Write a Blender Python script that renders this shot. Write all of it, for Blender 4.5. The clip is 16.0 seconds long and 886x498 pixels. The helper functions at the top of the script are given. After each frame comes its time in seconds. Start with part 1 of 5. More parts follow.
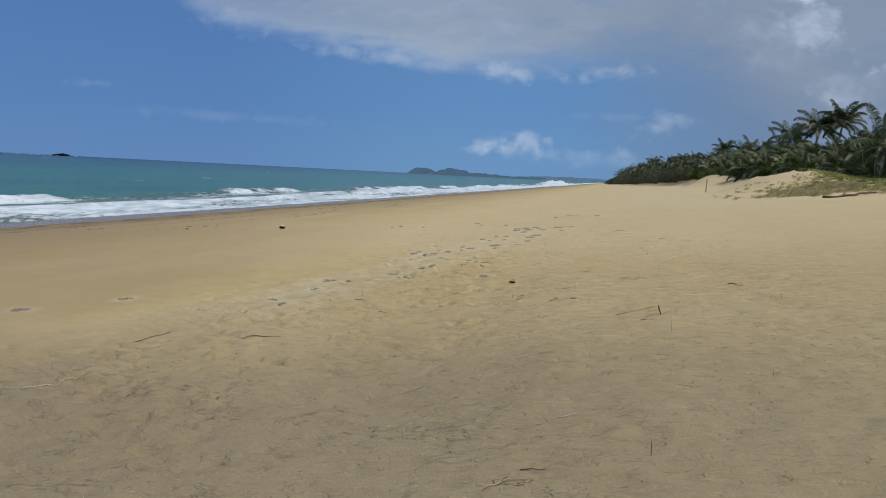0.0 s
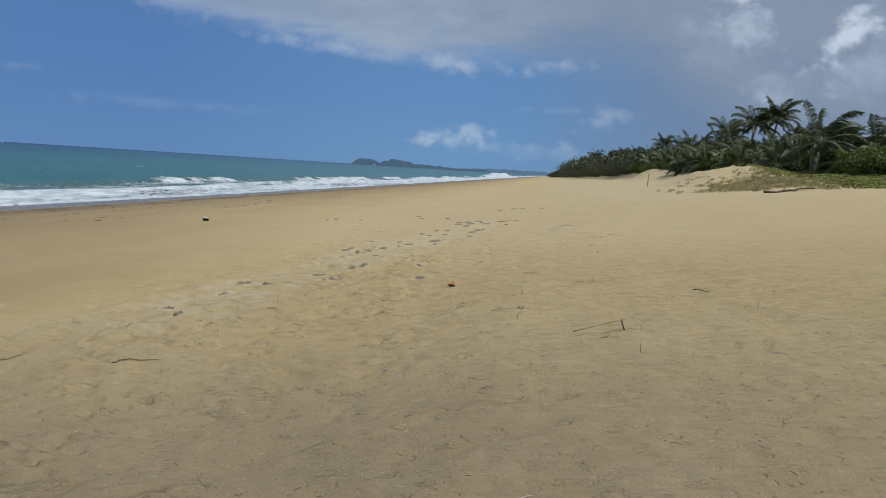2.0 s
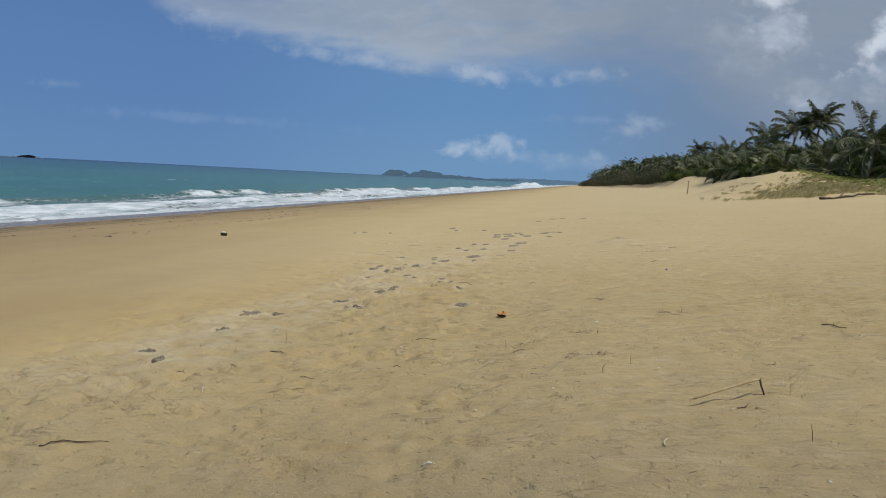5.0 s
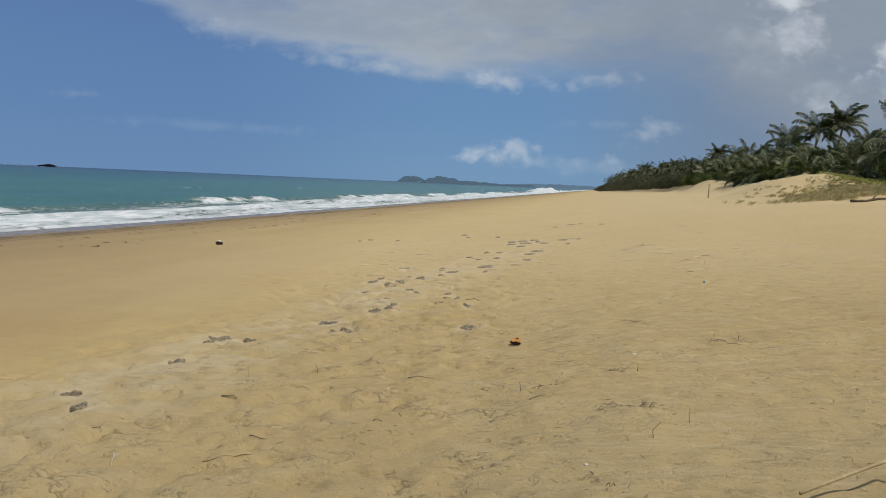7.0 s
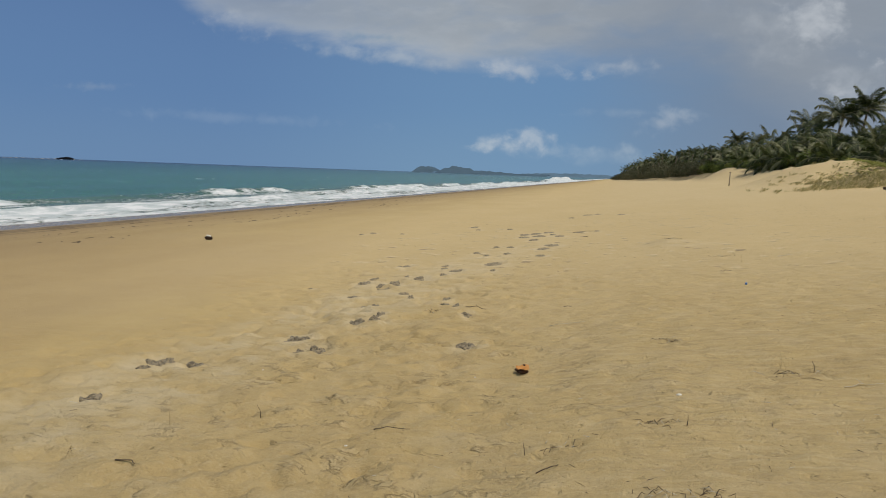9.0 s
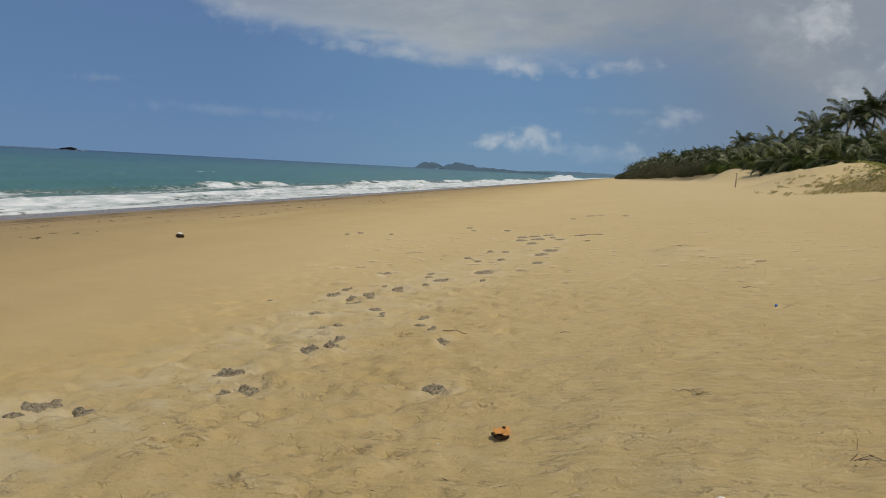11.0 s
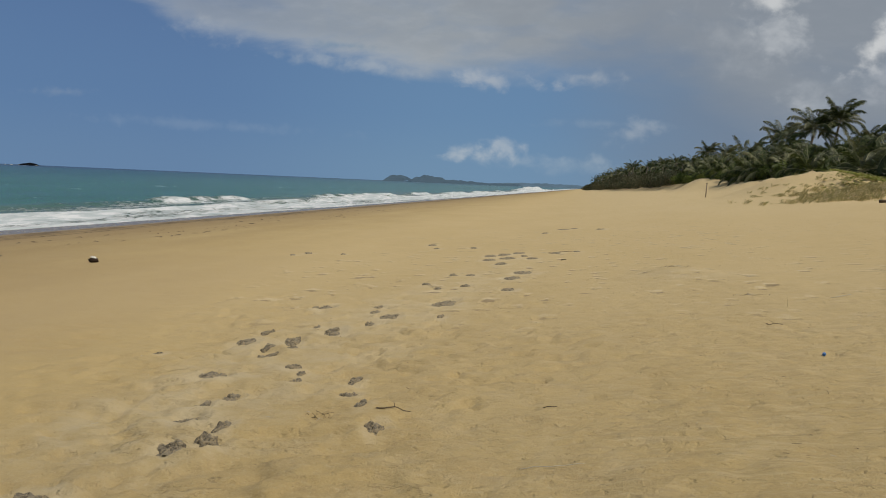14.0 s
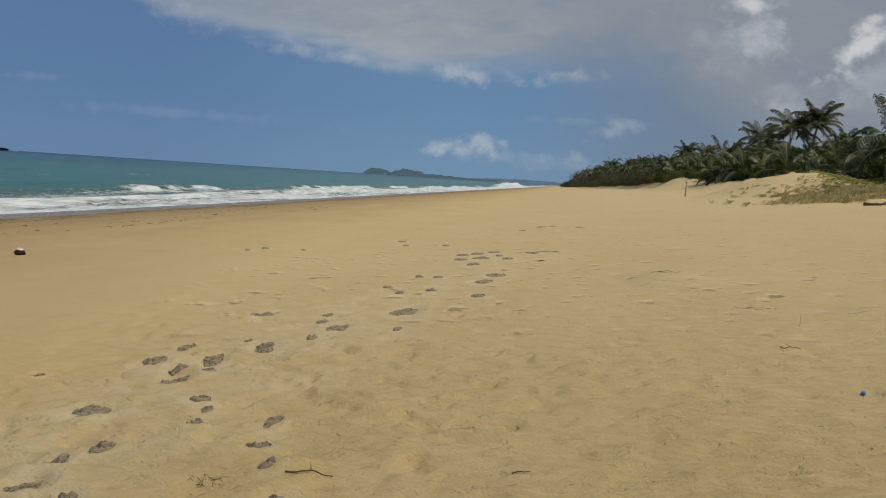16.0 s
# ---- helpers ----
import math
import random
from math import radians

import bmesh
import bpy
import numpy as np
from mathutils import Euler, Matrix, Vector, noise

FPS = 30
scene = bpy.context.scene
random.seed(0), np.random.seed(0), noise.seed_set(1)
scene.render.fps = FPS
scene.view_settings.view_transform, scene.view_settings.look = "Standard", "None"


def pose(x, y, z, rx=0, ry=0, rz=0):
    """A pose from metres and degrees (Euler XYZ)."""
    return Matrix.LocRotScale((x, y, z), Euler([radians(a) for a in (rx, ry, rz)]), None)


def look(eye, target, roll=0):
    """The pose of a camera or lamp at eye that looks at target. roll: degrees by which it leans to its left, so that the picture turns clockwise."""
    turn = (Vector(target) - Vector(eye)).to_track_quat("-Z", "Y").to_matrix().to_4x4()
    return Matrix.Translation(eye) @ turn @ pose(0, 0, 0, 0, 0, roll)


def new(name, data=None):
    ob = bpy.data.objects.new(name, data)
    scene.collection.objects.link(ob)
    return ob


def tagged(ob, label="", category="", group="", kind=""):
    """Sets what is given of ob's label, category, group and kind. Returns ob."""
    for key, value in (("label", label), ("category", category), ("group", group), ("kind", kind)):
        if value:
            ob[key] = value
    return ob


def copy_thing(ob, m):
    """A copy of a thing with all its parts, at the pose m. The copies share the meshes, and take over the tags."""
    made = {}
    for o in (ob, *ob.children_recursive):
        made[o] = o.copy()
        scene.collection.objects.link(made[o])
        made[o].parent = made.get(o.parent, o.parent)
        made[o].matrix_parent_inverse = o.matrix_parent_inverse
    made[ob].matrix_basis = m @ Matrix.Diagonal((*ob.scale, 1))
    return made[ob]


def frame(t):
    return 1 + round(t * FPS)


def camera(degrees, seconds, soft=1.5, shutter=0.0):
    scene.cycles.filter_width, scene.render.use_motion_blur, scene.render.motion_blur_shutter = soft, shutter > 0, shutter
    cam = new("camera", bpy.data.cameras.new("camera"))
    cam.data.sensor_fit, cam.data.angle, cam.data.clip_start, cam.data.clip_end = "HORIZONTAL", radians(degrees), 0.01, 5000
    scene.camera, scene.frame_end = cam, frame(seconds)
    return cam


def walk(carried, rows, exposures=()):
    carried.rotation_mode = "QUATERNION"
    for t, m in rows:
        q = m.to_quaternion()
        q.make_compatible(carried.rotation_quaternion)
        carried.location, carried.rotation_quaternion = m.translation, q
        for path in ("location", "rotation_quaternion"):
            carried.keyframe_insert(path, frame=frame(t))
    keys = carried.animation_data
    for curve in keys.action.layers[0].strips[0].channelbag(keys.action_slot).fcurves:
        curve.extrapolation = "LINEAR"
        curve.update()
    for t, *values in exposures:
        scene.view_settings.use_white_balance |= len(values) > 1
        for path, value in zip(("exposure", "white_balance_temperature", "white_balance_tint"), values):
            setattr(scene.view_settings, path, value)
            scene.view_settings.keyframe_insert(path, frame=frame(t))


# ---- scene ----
cam = camera(61.5, 16.0, soft=1.0)
PATH = [
    (0, (1.525, -5.066, 1.842), (1.102, -3.121, 1.642), 2.9),
    (0.5, (1.485, -4.644, 1.84), (1.084, -2.694, 1.646), 2.7),
    (1, (1.479, -4.277, 1.817), (1.101, -2.323, 1.612), 2.6),
    (1.5, (1.417, -3.887, 1.809), (1.111, -1.922, 1.601), 3.1),
    (2, (1.391, -3.486, 1.809), (1.118, -1.516, 1.595), 3.6),
    (2.5, (1.297, -3.168, 1.806), (1.044, -1.194, 1.609), 3.3),
    (3, (1.166, -2.837, 1.775), (0.919, -0.862, 1.578), 3.0),
    (3.5, (1.122, -2.443, 1.778), (0.852, -0.472, 1.574), 3.0),
    (4, (0.999, -2.077, 1.745), (0.694, -0.112, 1.539), 2.9),
    (6.5, (0.79, -0.168, 1.684), (0.4, 1.787, 1.519), 2.9),
    (7, (0.724, 0.279, 1.648), (0.326, 2.231, 1.471), 2.5),
    (7.5, (0.692, 0.715, 1.662), (0.265, 2.66, 1.479), 2.3),
    (8, (0.634, 1.138, 1.644), (0.195, 3.081, 1.461), 2.1),
    (8.5, (0.662, 1.579, 1.63), (0.224, 3.522, 1.438), 1.6),
    (9, (0.624, 1.968, 1.618), (0.187, 3.909, 1.413), 2.1),
    (11.5, (0.526, 3.938, 1.643), (0.094, 5.879, 1.427), 3.3),
    (12, (0.483, 4.316, 1.647), (0.099, 6.268, 1.441), 3.9),
    (12.5, (0.468, 4.756, 1.641), (0.07, 6.705, 1.435), 3.8),
    (13, (0.41, 5.106, 1.63), (0.026, 7.061, 1.455), 3.1),
    (13.5, (0.327, 5.467, 1.614), (-0.046, 7.425, 1.448), 2.6),
    (14, (0.303, 5.892, 1.612), (-0.06, 7.85, 1.434), 2.5),
    (14.5, (0.222, 6.249, 1.579), (-0.123, 8.211, 1.399), 2.7),
    (15, (0.232, 6.599, 1.573), (-0.104, 8.562, 1.387), 2.8),
    (15.5, (0.28, 6.95, 1.587), (-0.052, 8.913, 1.393), 3.3),
    (16, (0.253, 7.337, 1.574), (-0.051, 9.305, 1.384), 3.7),
]

EXPOSURES = [(0.0, -0.15, 5850, 10), (2.0, -0.17, 5900, 10), (4.2, -0.15, 6050, 10), (6.5, -0.07, 6500, 10),
             (9.0, -0.12, 6850, 10), (12.0, -0.20, 6950, 10), (16.0, -0.26, 7000, 10)]
walk(cam, [(t, look(eye, target, roll)) for t, eye, target, roll in PATH], EXPOSURES)

# ---- world, sun ----
SUN_EL, SUN_AZ = 64.0, 106.0   # degrees; azimuth from +y towards +x
sun_dir = Vector((math.sin(radians(SUN_AZ)) * math.cos(radians(SUN_EL)), math.cos(radians(SUN_AZ)) * math.cos(radians(SUN_EL)), math.sin(radians(SUN_EL))))
sun_data = bpy.data.lights.new("sun", "SUN")
sun_data.energy, sun_data.angle, sun_data.color = 2.8, radians(0.6), (1.0, 0.95, 0.86)
sun = new("sun", sun_data)
sun.matrix_world = look(sun_dir * 100, (0, 0, 0))


class Graph:
    """A short way to write shader nodes."""

    def __init__(self, tree):
        self.tree = tree

    def node(self, kind, **values):
        n = self.tree.nodes.new(kind)
        for key, value in values.items():
            n.inputs[key.replace("_", " ")].default_value = value
        return n

    def link(self, a, b):
        self.tree.links.new(a, b)

    def put(self, value, socket):
        if isinstance(value, bpy.types.NodeSocket):
            self.link(value, socket)
        else:
            socket.default_value = value

    def math(self, op, a, b=0.0, c=0.0, clamp=False):
        n = self.tree.nodes.new("ShaderNodeMath")
        n.operation, n.use_clamp = op, clamp
        for i, v in enumerate((a, b, c)):
            self.put(v, n.inputs[i])
        return n.outputs[0]

    def step(self, v, lo, hi, a=0.0, b=1.0):
        n = self.tree.nodes.new("ShaderNodeMapRange")
        n.interpolation_type = "SMOOTHSTEP"
        for i, s in enumerate((v, lo, hi, a, b)):
            self.put(s, n.inputs[i])
        return n.outputs[0]

    def mix(self, f, a, b, blend="MIX"):
        n = self.tree.nodes.new("ShaderNodeMix")
        n.data_type, n.blend_type = "RGBA", blend
        for v, i in ((f, 0), (a, 6), (b, 7)):
            self.put(v if isinstance(v, (bpy.types.NodeSocket, float, int)) else (*v, 1.0), n.inputs[i])
        return n.outputs[2]

    def noise(self, vec, scale, detail=4.0, rough=0.55, distort=0.0):
        n = self.tree.nodes.new("ShaderNodeTexNoise")
        self.put(vec, n.inputs["Vector"])
        n.inputs["Scale"].default_value, n.inputs["Detail"].default_value = scale, detail
        n.inputs["Roughness"].default_value, n.inputs["Distortion"].default_value = rough, distort
        return n.outputs["Fac"]

    def xyz(self, x, y, z):
        n = self.tree.nodes.new("ShaderNodeCombineXYZ")
        for i, v in enumerate((x, y, z)):
            self.put(v, n.inputs[i])
        return n.outputs[0]

    def split(self, v):
        n = self.tree.nodes.new("ShaderNodeSeparateXYZ")
        self.put(v, n.inputs[0])
        return n.outputs

    def scaled(self, v, s):
        n = self.tree.nodes.new("ShaderNodeMapping")
        self.put(v, n.inputs["Vector"])
        n.inputs["Scale"].default_value = s
        return n.outputs[0]


world = bpy.data.worlds.new("sky")
scene.world = world
world.use_nodes = True
world.node_tree.nodes.clear()
g = Graph(world.node_tree)
sky = g.node("ShaderNodeTexSky")
sky.sky_type, sky.sun_disc = "NISHITA", False
sky.sun_elevation, sky.sun_rotation = radians(SUN_EL), radians(SUN_AZ)
sky.air_density, sky.dust_density, sky.ozone_density = 1.2, 0.6, 2.0
SKY = 0.085
where = g.node("ShaderNodeTexCoord").outputs["Generated"]
dx, dy, dz = g.split(where)
ahead = g.math("MAXIMUM", dy, 0.12)
u, v = g.math("DIVIDE", dx, ahead), g.math("DIVIDE", dz, ahead)
flat = g.xyz(u, g.math("MULTIPLY", v, 2.8), 0.0)
n_big = g.noise(flat, 3.0, 5.0, 0.5, 0.4)
n_mid = g.noise(flat, 8.0, 6.0, 0.55, 0.3)
n_fine = g.noise(flat, 24.0, 6.0, 0.6, 0.2)
round_flat = g.xyz(u, g.math("MULTIPLY", v, 1.25), 3.0)
n_puff = g.noise(round_flat, 34.0, 5.0, 0.55, 0.2)
n_lobe = g.noise(round_flat, 13.0, 4.0, 0.55, 0.5)
wob = g.math("ADD", g.math("MULTIPLY", g.math("SUBTRACT", n_big, 0.5), 0.05), g.math("MULTIPLY", g.math("SUBTRACT", n_mid, 0.5), 0.045))
# clear air: deep blue, paler towards the horizon; overhead the sky's own colour
low = g.mix(g.step(dz, 0.0, 0.10), (0.178, 0.322, 0.515), (0.150, 0.290, 0.505))
low = g.mix(g.step(dz, 0.06, 0.35), low, (0.110, 0.212, 0.425))
low = g.mix(g.step(u, -0.15, -0.60, 0.0, 0.62), low, g.mix(1.0, low, (0.70, 0.72, 0.86), "MULTIPLY"))
blue = g.mix(g.step(dz, 0.25, 0.7), low, g.mix(1.0, sky.outputs[0], (SKY, SKY, SKY), "MULTIPLY"))
# a grey veil that thickens to the right
veil = g.step(g.math("ADD", u, g.math("MULTIPLY", wob, 1.6)), -0.10, 0.20, 0.0, 0.86)
col = g.mix(veil, blue, (0.190, 0.258, 0.366))
# the cloud deck overhead: its lower edge falls in bends from the left to the right
edge = 0.262
for u0, u1, drop in ((-0.75, -0.616, 0.046), (-0.616, -0.44, 0.053), (-0.44, -0.217, 0.027), (-0.217, -0.08, 0.008), (0.03, 0.12, 0.018), (0.12, 0.26, 0.09)):
    n = g.node("ShaderNodeMapRange")
    for k, value in enumerate((u, u0, u1, 0.0, drop)):
        g.put(value, n.inputs[k])
    edge = g.math("SUBTRACT", edge, n.outputs[0])
over = g.math("ADD", g.math("SUBTRACT", v, edge), g.math("ADD", wob, g.math("MULTIPLY", g.math("SUBTRACT", n_fine, 0.5), 0.014)))
deck = g.math("MULTIPLY", g.step(over, -0.004, g.step(u, -0.30, 0.15, 0.032, 0.11)), g.step(n_mid, 0.22, 0.55, 0.72, 1.0))
deck = g.math("MULTIPLY", deck, g.step(g.math("ADD", u, g.math("MULTIPLY", wob, 2.0)), -0.70, -0.15, 0.55, 1.0))
deck_colour = g.mix(g.step(over, 0.0, 0.05), (0.47, 0.53, 0.60), (0.335, 0.39, 0.46))
deck_colour = g.mix(g.step(n_fine, 0.42, 0.72, 0.0, 0.22), deck_colour, (0.47, 0.525, 0.60))
deck_colour = g.mix(g.step(n_big, 0.46, 0.68, 0.0, 0.6), deck_colour, (0.25, 0.298, 0.37))
deck_colour = g.mix(g.step(u, -0.15, 0.10, 0.0, 0.6), deck_colour, (0.225, 0.275, 0.355))
col = g.mix(deck, col, deck_colour)


def puff(cu, cv, ru, rv, rough, tilt=0.0):
    """A cloud's ellipse with a torn edge."""
    a0, b0 = g.math("SUBTRACT", u, cu), g.math("SUBTRACT", v, cv)
    b0 = g.math("SUBTRACT", b0, g.math("MULTIPLY", a0, tilt))
    a, b = g.math("DIVIDE", a0, ru), g.math("DIVIDE", b0, rv)
    r = g.math("SQRT", g.math("ADD", g.math("MULTIPLY", a, a), g.math("MULTIPLY", b, b)))
    torn = g.math("ADD", g.math("MULTIPLY", g.math("SUBTRACT", n_puff, 0.5), rough), g.math("MULTIPLY", g.math("SUBTRACT", n_lobe, 0.5), rough * 0.8))
    return g.math("ADD", g.math("SUBTRACT", 1.0, r), torn)


# cu, cv, half width, half height, torn edge, slope, sharpness of the edge, amount, tone
CLOUDS = [
    (-0.335, 0.181, 0.065, 0.009, 1.8, -0.06, 1.3, 0.70, (0.175, 0.300, 0.46)),
    (-0.150, 0.160, 0.060, 0.007, 2.0, -0.05, 1.3, 0.40, (0.24, 0.33, 0.45)),
    (-0.540, 0.202, 0.080, 0.022, 2.4, -0.2, 1.5, 0.40, (0.50, 0.56, 0.63)),
    (-0.300, 0.155, 0.170, 0.013, 2.4, -0.13, 1.4, 0.50, (0.47, 0.54, 0.62)),
    (-0.140, 0.138, 0.100, 0.014, 2.8, -0.06, 1.4, 0.60, (0.50, 0.56, 0.64)),
    (-0.010, 0.143, 0.065, 0.014, 2.8, -0.04, 1.5, 0.55, (0.47, 0.53, 0.61)),
    (0.02, 0.085, 0.110, 0.008, 2.4, 0.0, 1.4, 0.25, (0.36, 0.46, 0.58)),
    (0.190, 0.195, 0.100, 0.050, 2.4, 0.0, 1.6, 0.50, (0.42, 0.475, 0.55)),
    (0.225, 0.205, 0.055, 0.038, 1.9, -0.3, 1.0, 0.65, (0.54, 0.595, 0.67)),
    (0.212, 0.236, 0.045, 0.022, 2.0, 0.0, 1.1, 0.75, (0.70, 0.745, 0.80)),
    (0.400, 0.165, 0.095, 0.070, 1.9, 0.0, 1.0, 0.65, (0.36, 0.415, 0.50)),
    (0.352, 0.194, 0.050, 0.030, 2.0, 0.5, 0.9, 0.80, (0.72, 0.765, 0.82)),
    (0.380, 0.166, 0.055, 0.032, 2.0, 0.35, 1.2, 0.75, (0.40, 0.455, 0.54)),
    (0.405, 0.246, 0.030, 0.012, 1.4, 0.0, 0.9, 0.75, (0.12, 0.23, 0.44)),
    (0.272, 0.118, 0.056, 0.036, 2.2, 0.1, 1.2, 0.55, (0.42, 0.48, 0.565)),
    (0.252, 0.116, 0.024, 0.014, 2.4, 0.0, 1.2, 0.45, (0.54, 0.59, 0.66)),
    (-0.115, 0.034, 0.095, 0.011, 2.4, 0.0, 1.3, 0.45, (0.38, 0.49, 0.62)),
    (-0.108, 0.047, 0.030, 0.020, 2.2, 0.0, 1.1, 0.65, (0.52, 0.60, 0.69)),
    (-0.165, 0.043, 0.032, 0.017, 2.2, 0.1, 1.0, 0.70, (0.48, 0.57, 0.67)),
    (-0.133, 0.038, 0.040, 0.013, 2.2, 0.0, 1.1, 0.60, (0.47, 0.56, 0.66)),
    (0.057, 0.074, 0.038, 0.020, 2.6, 0.0, 1.2, 0.55, (0.40, 0.48, 0.59)),
    (0.0, 0.028, 0.120, 0.014, 2.4, 0.0, 1.3, 0.40, (0.34, 0.455, 0.59)),
    (0.012, 0.036, 0.030, 0.010, 2.4, 0.0, 1.1, 0.35, (0.42, 0.52, 0.63)),
    (-0.560, 0.068, 0.220, 0.010, 2.4, -0.03, 1.3, 0.22, (0.32, 0.43, 0.60)),
    (-0.78, 0.11, 0.080, 0.008, 2.4, 0.0, 1.3, 0.30, (0.30, 0.39, 0.53))]
for cu, cv, ru, rv, rough, tilt, soft_edge, amount, tone in CLOUDS:
    col = g.mix(g.step(puff(cu, cv, ru, rv, rough, tilt), 0.0, soft_edge, 0.0, amount), col, tone)
back = g.node("ShaderNodeBackground")
g.link(col, back.inputs["Color"])
g.link(back.outputs[0], g.node("ShaderNodeOutputWorld").inputs[0])

# ---- materials ----


def material(name):
    m = bpy.data.materials.new(name)
    m.use_nodes = True
    m.node_tree.nodes.clear()
    gr = Graph(m.node_tree)
    out, bsdf = gr.node("ShaderNodeOutputMaterial"), gr.node("ShaderNodeBsdfPrincipled")
    gr.link(bsdf.outputs[0], out.inputs[0])
    return m, gr, bsdf, out


def place_of(gr):
    return gr.node("ShaderNodeTexCoord").outputs["Object"]


def bumped(gr, bsdf, height, strength, distance):
    b = gr.node("ShaderNodeBump", Strength=strength, Distance=distance)
    gr.link(height, b.inputs["Height"])
    gr.link(b.outputs[0], bsdf.inputs["Normal"])
    return b


def sand_material():
    m, gr, b, _ = material("sand")
    p = place_of(gr)
    x, y, z = gr.split(p)
    big = gr.noise(gr.scaled(p, (0.35, 0.16, 0.35)), 1.0, 5.0, 0.6)
    mid = gr.noise(gr.scaled(p, (1.0, 1.2, 1.0)), 1.3, 5.0, 0.6)
    fine = gr.noise(p, 55.0, 3.0, 0.7)
    grain = gr.noise(p, 380.0, 2.0, 0.7)
    lay = gr.math("MULTIPLY", gr.math("SUBTRACT", big, 0.5), 7.0)
    trodden = gr.math("MULTIPLY", gr.step(gr.math("ADD", x, lay), -5.2, -3.0), gr.step(gr.math("ADD", y, lay), 24.0, 13.0, 0.3, 1.0))
    rippled = gr.step(gr.math("ADD", x, lay), -1.0, 1.5)
    # smooth golden sand, warmer towards the sea
    col = gr.mix(gr.step(big, 0.3, 0.7), (0.482, 0.353, 0.156), (0.534, 0.402, 0.194))
    col = gr.mix(gr.step(mid, 0.35, 0.75, 0.0, 0.25), col, (0.36, 0.262, 0.135))
    # broken crust: lighter pads and darker scuffs
    mott = gr.noise(gr.scaled(p, (1.0, 1.6, 1.0)), 5.0, 6.0, 0.68)
    pads = gr.noise(gr.scaled(p, (1.0, 1.4, 1.0)), 2.2, 4.0, 0.6, 0.3)
    col = gr.mix(gr.math("MULTIPLY", trodden, gr.step(mott, 0.53, 0.70, 0.0, 0.28)), col, (0.29, 0.215, 0.12))
    col = gr.mix(gr.math("MULTIPLY", trodden, gr.step(pads, 0.50, 0.34, 0.0, 0.28)), col, (0.55, 0.44, 0.265))
    clump = gr.noise(gr.scaled(p, (1.0, 1.5, 1.0)), 17.0, 4.0, 0.7)
    col = gr.mix(gr.math("MULTIPLY", trodden, gr.step(clump, 0.56, 0.72, 0.0, 0.24)), col, (0.27, 0.20, 0.11))
    col = gr.mix(gr.math("MULTIPLY", trodden, gr.step(clump, 0.46, 0.30, 0.0, 0.45)), col, (0.56, 0.455, 0.28))
    # wind ripples: shaded troughs as thin dark lines, lit crests paler, all in colour
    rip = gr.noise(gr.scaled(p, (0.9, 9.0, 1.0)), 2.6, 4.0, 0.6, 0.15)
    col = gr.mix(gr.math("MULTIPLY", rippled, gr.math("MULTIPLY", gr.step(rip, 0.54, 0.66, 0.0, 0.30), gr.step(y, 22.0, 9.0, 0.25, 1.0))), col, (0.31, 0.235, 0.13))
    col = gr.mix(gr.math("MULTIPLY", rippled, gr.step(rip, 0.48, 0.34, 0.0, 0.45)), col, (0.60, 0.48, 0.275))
    # edges of the broken crust, their thin shadow lines and bright tops painted on
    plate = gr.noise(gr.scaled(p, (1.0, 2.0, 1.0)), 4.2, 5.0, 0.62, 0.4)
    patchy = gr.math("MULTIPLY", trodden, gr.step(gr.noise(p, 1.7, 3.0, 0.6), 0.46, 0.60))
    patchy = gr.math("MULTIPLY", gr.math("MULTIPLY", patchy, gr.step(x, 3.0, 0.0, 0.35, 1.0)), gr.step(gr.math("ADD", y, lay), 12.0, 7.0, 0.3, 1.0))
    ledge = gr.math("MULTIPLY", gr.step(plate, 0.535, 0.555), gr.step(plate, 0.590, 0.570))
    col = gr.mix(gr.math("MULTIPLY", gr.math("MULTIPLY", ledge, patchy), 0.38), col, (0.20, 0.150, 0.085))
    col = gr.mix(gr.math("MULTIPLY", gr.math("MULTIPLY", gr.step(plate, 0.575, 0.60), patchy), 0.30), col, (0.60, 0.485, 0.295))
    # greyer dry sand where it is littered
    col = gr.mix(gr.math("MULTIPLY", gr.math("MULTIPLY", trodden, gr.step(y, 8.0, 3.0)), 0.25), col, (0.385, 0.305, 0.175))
    # cloud shade over the near sand, put into its colour as a darker brown-grey
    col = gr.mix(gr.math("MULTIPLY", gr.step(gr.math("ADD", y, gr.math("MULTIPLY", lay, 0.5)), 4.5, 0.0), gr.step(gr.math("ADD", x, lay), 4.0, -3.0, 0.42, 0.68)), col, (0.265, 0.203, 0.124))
    # dry sand thrown out along the line of footprints
    off = gr.math("SUBTRACT", gr.math("ADD", x, gr.math("MULTIPLY", lay, 0.12)), gr.math("ADD", -4.3, gr.math("MULTIPLY", y, 0.13)))
    strewn = gr.math("MULTIPLY", gr.math("MULTIPLY", gr.step(off, -1.1, -0.2), gr.step(off, 1.6, 0.4)), gr.math("MULTIPLY", gr.step(y, 3.0, 6.0), gr.step(y, 26.0, 18.0)))
    col = gr.mix(gr.math("MULTIPLY", strewn, gr.step(pads, 0.62, 0.35, 0.15, 0.6)), col, (0.57, 0.475, 0.305))
    # browner sand on the smooth seaward side, fading out from y = 15 to 27
    brown_side = gr.math("MULTIPLY", gr.step(gr.math("ADD", x, gr.math("MULTIPLY", lay, 0.3)), -4.5, -6.5), gr.step(y, 27.0, 15.0))
    col = gr.mix(gr.math("MULTIPLY", brown_side, 0.42), col, (0.32, 0.222, 0.115))
    # paler, cleaner sand on the upper beach and the dunes
    upper = gr.math("MULTIPLY", gr.step(y, 22.0, 60.0), gr.step(x, -6.0, 8.0))
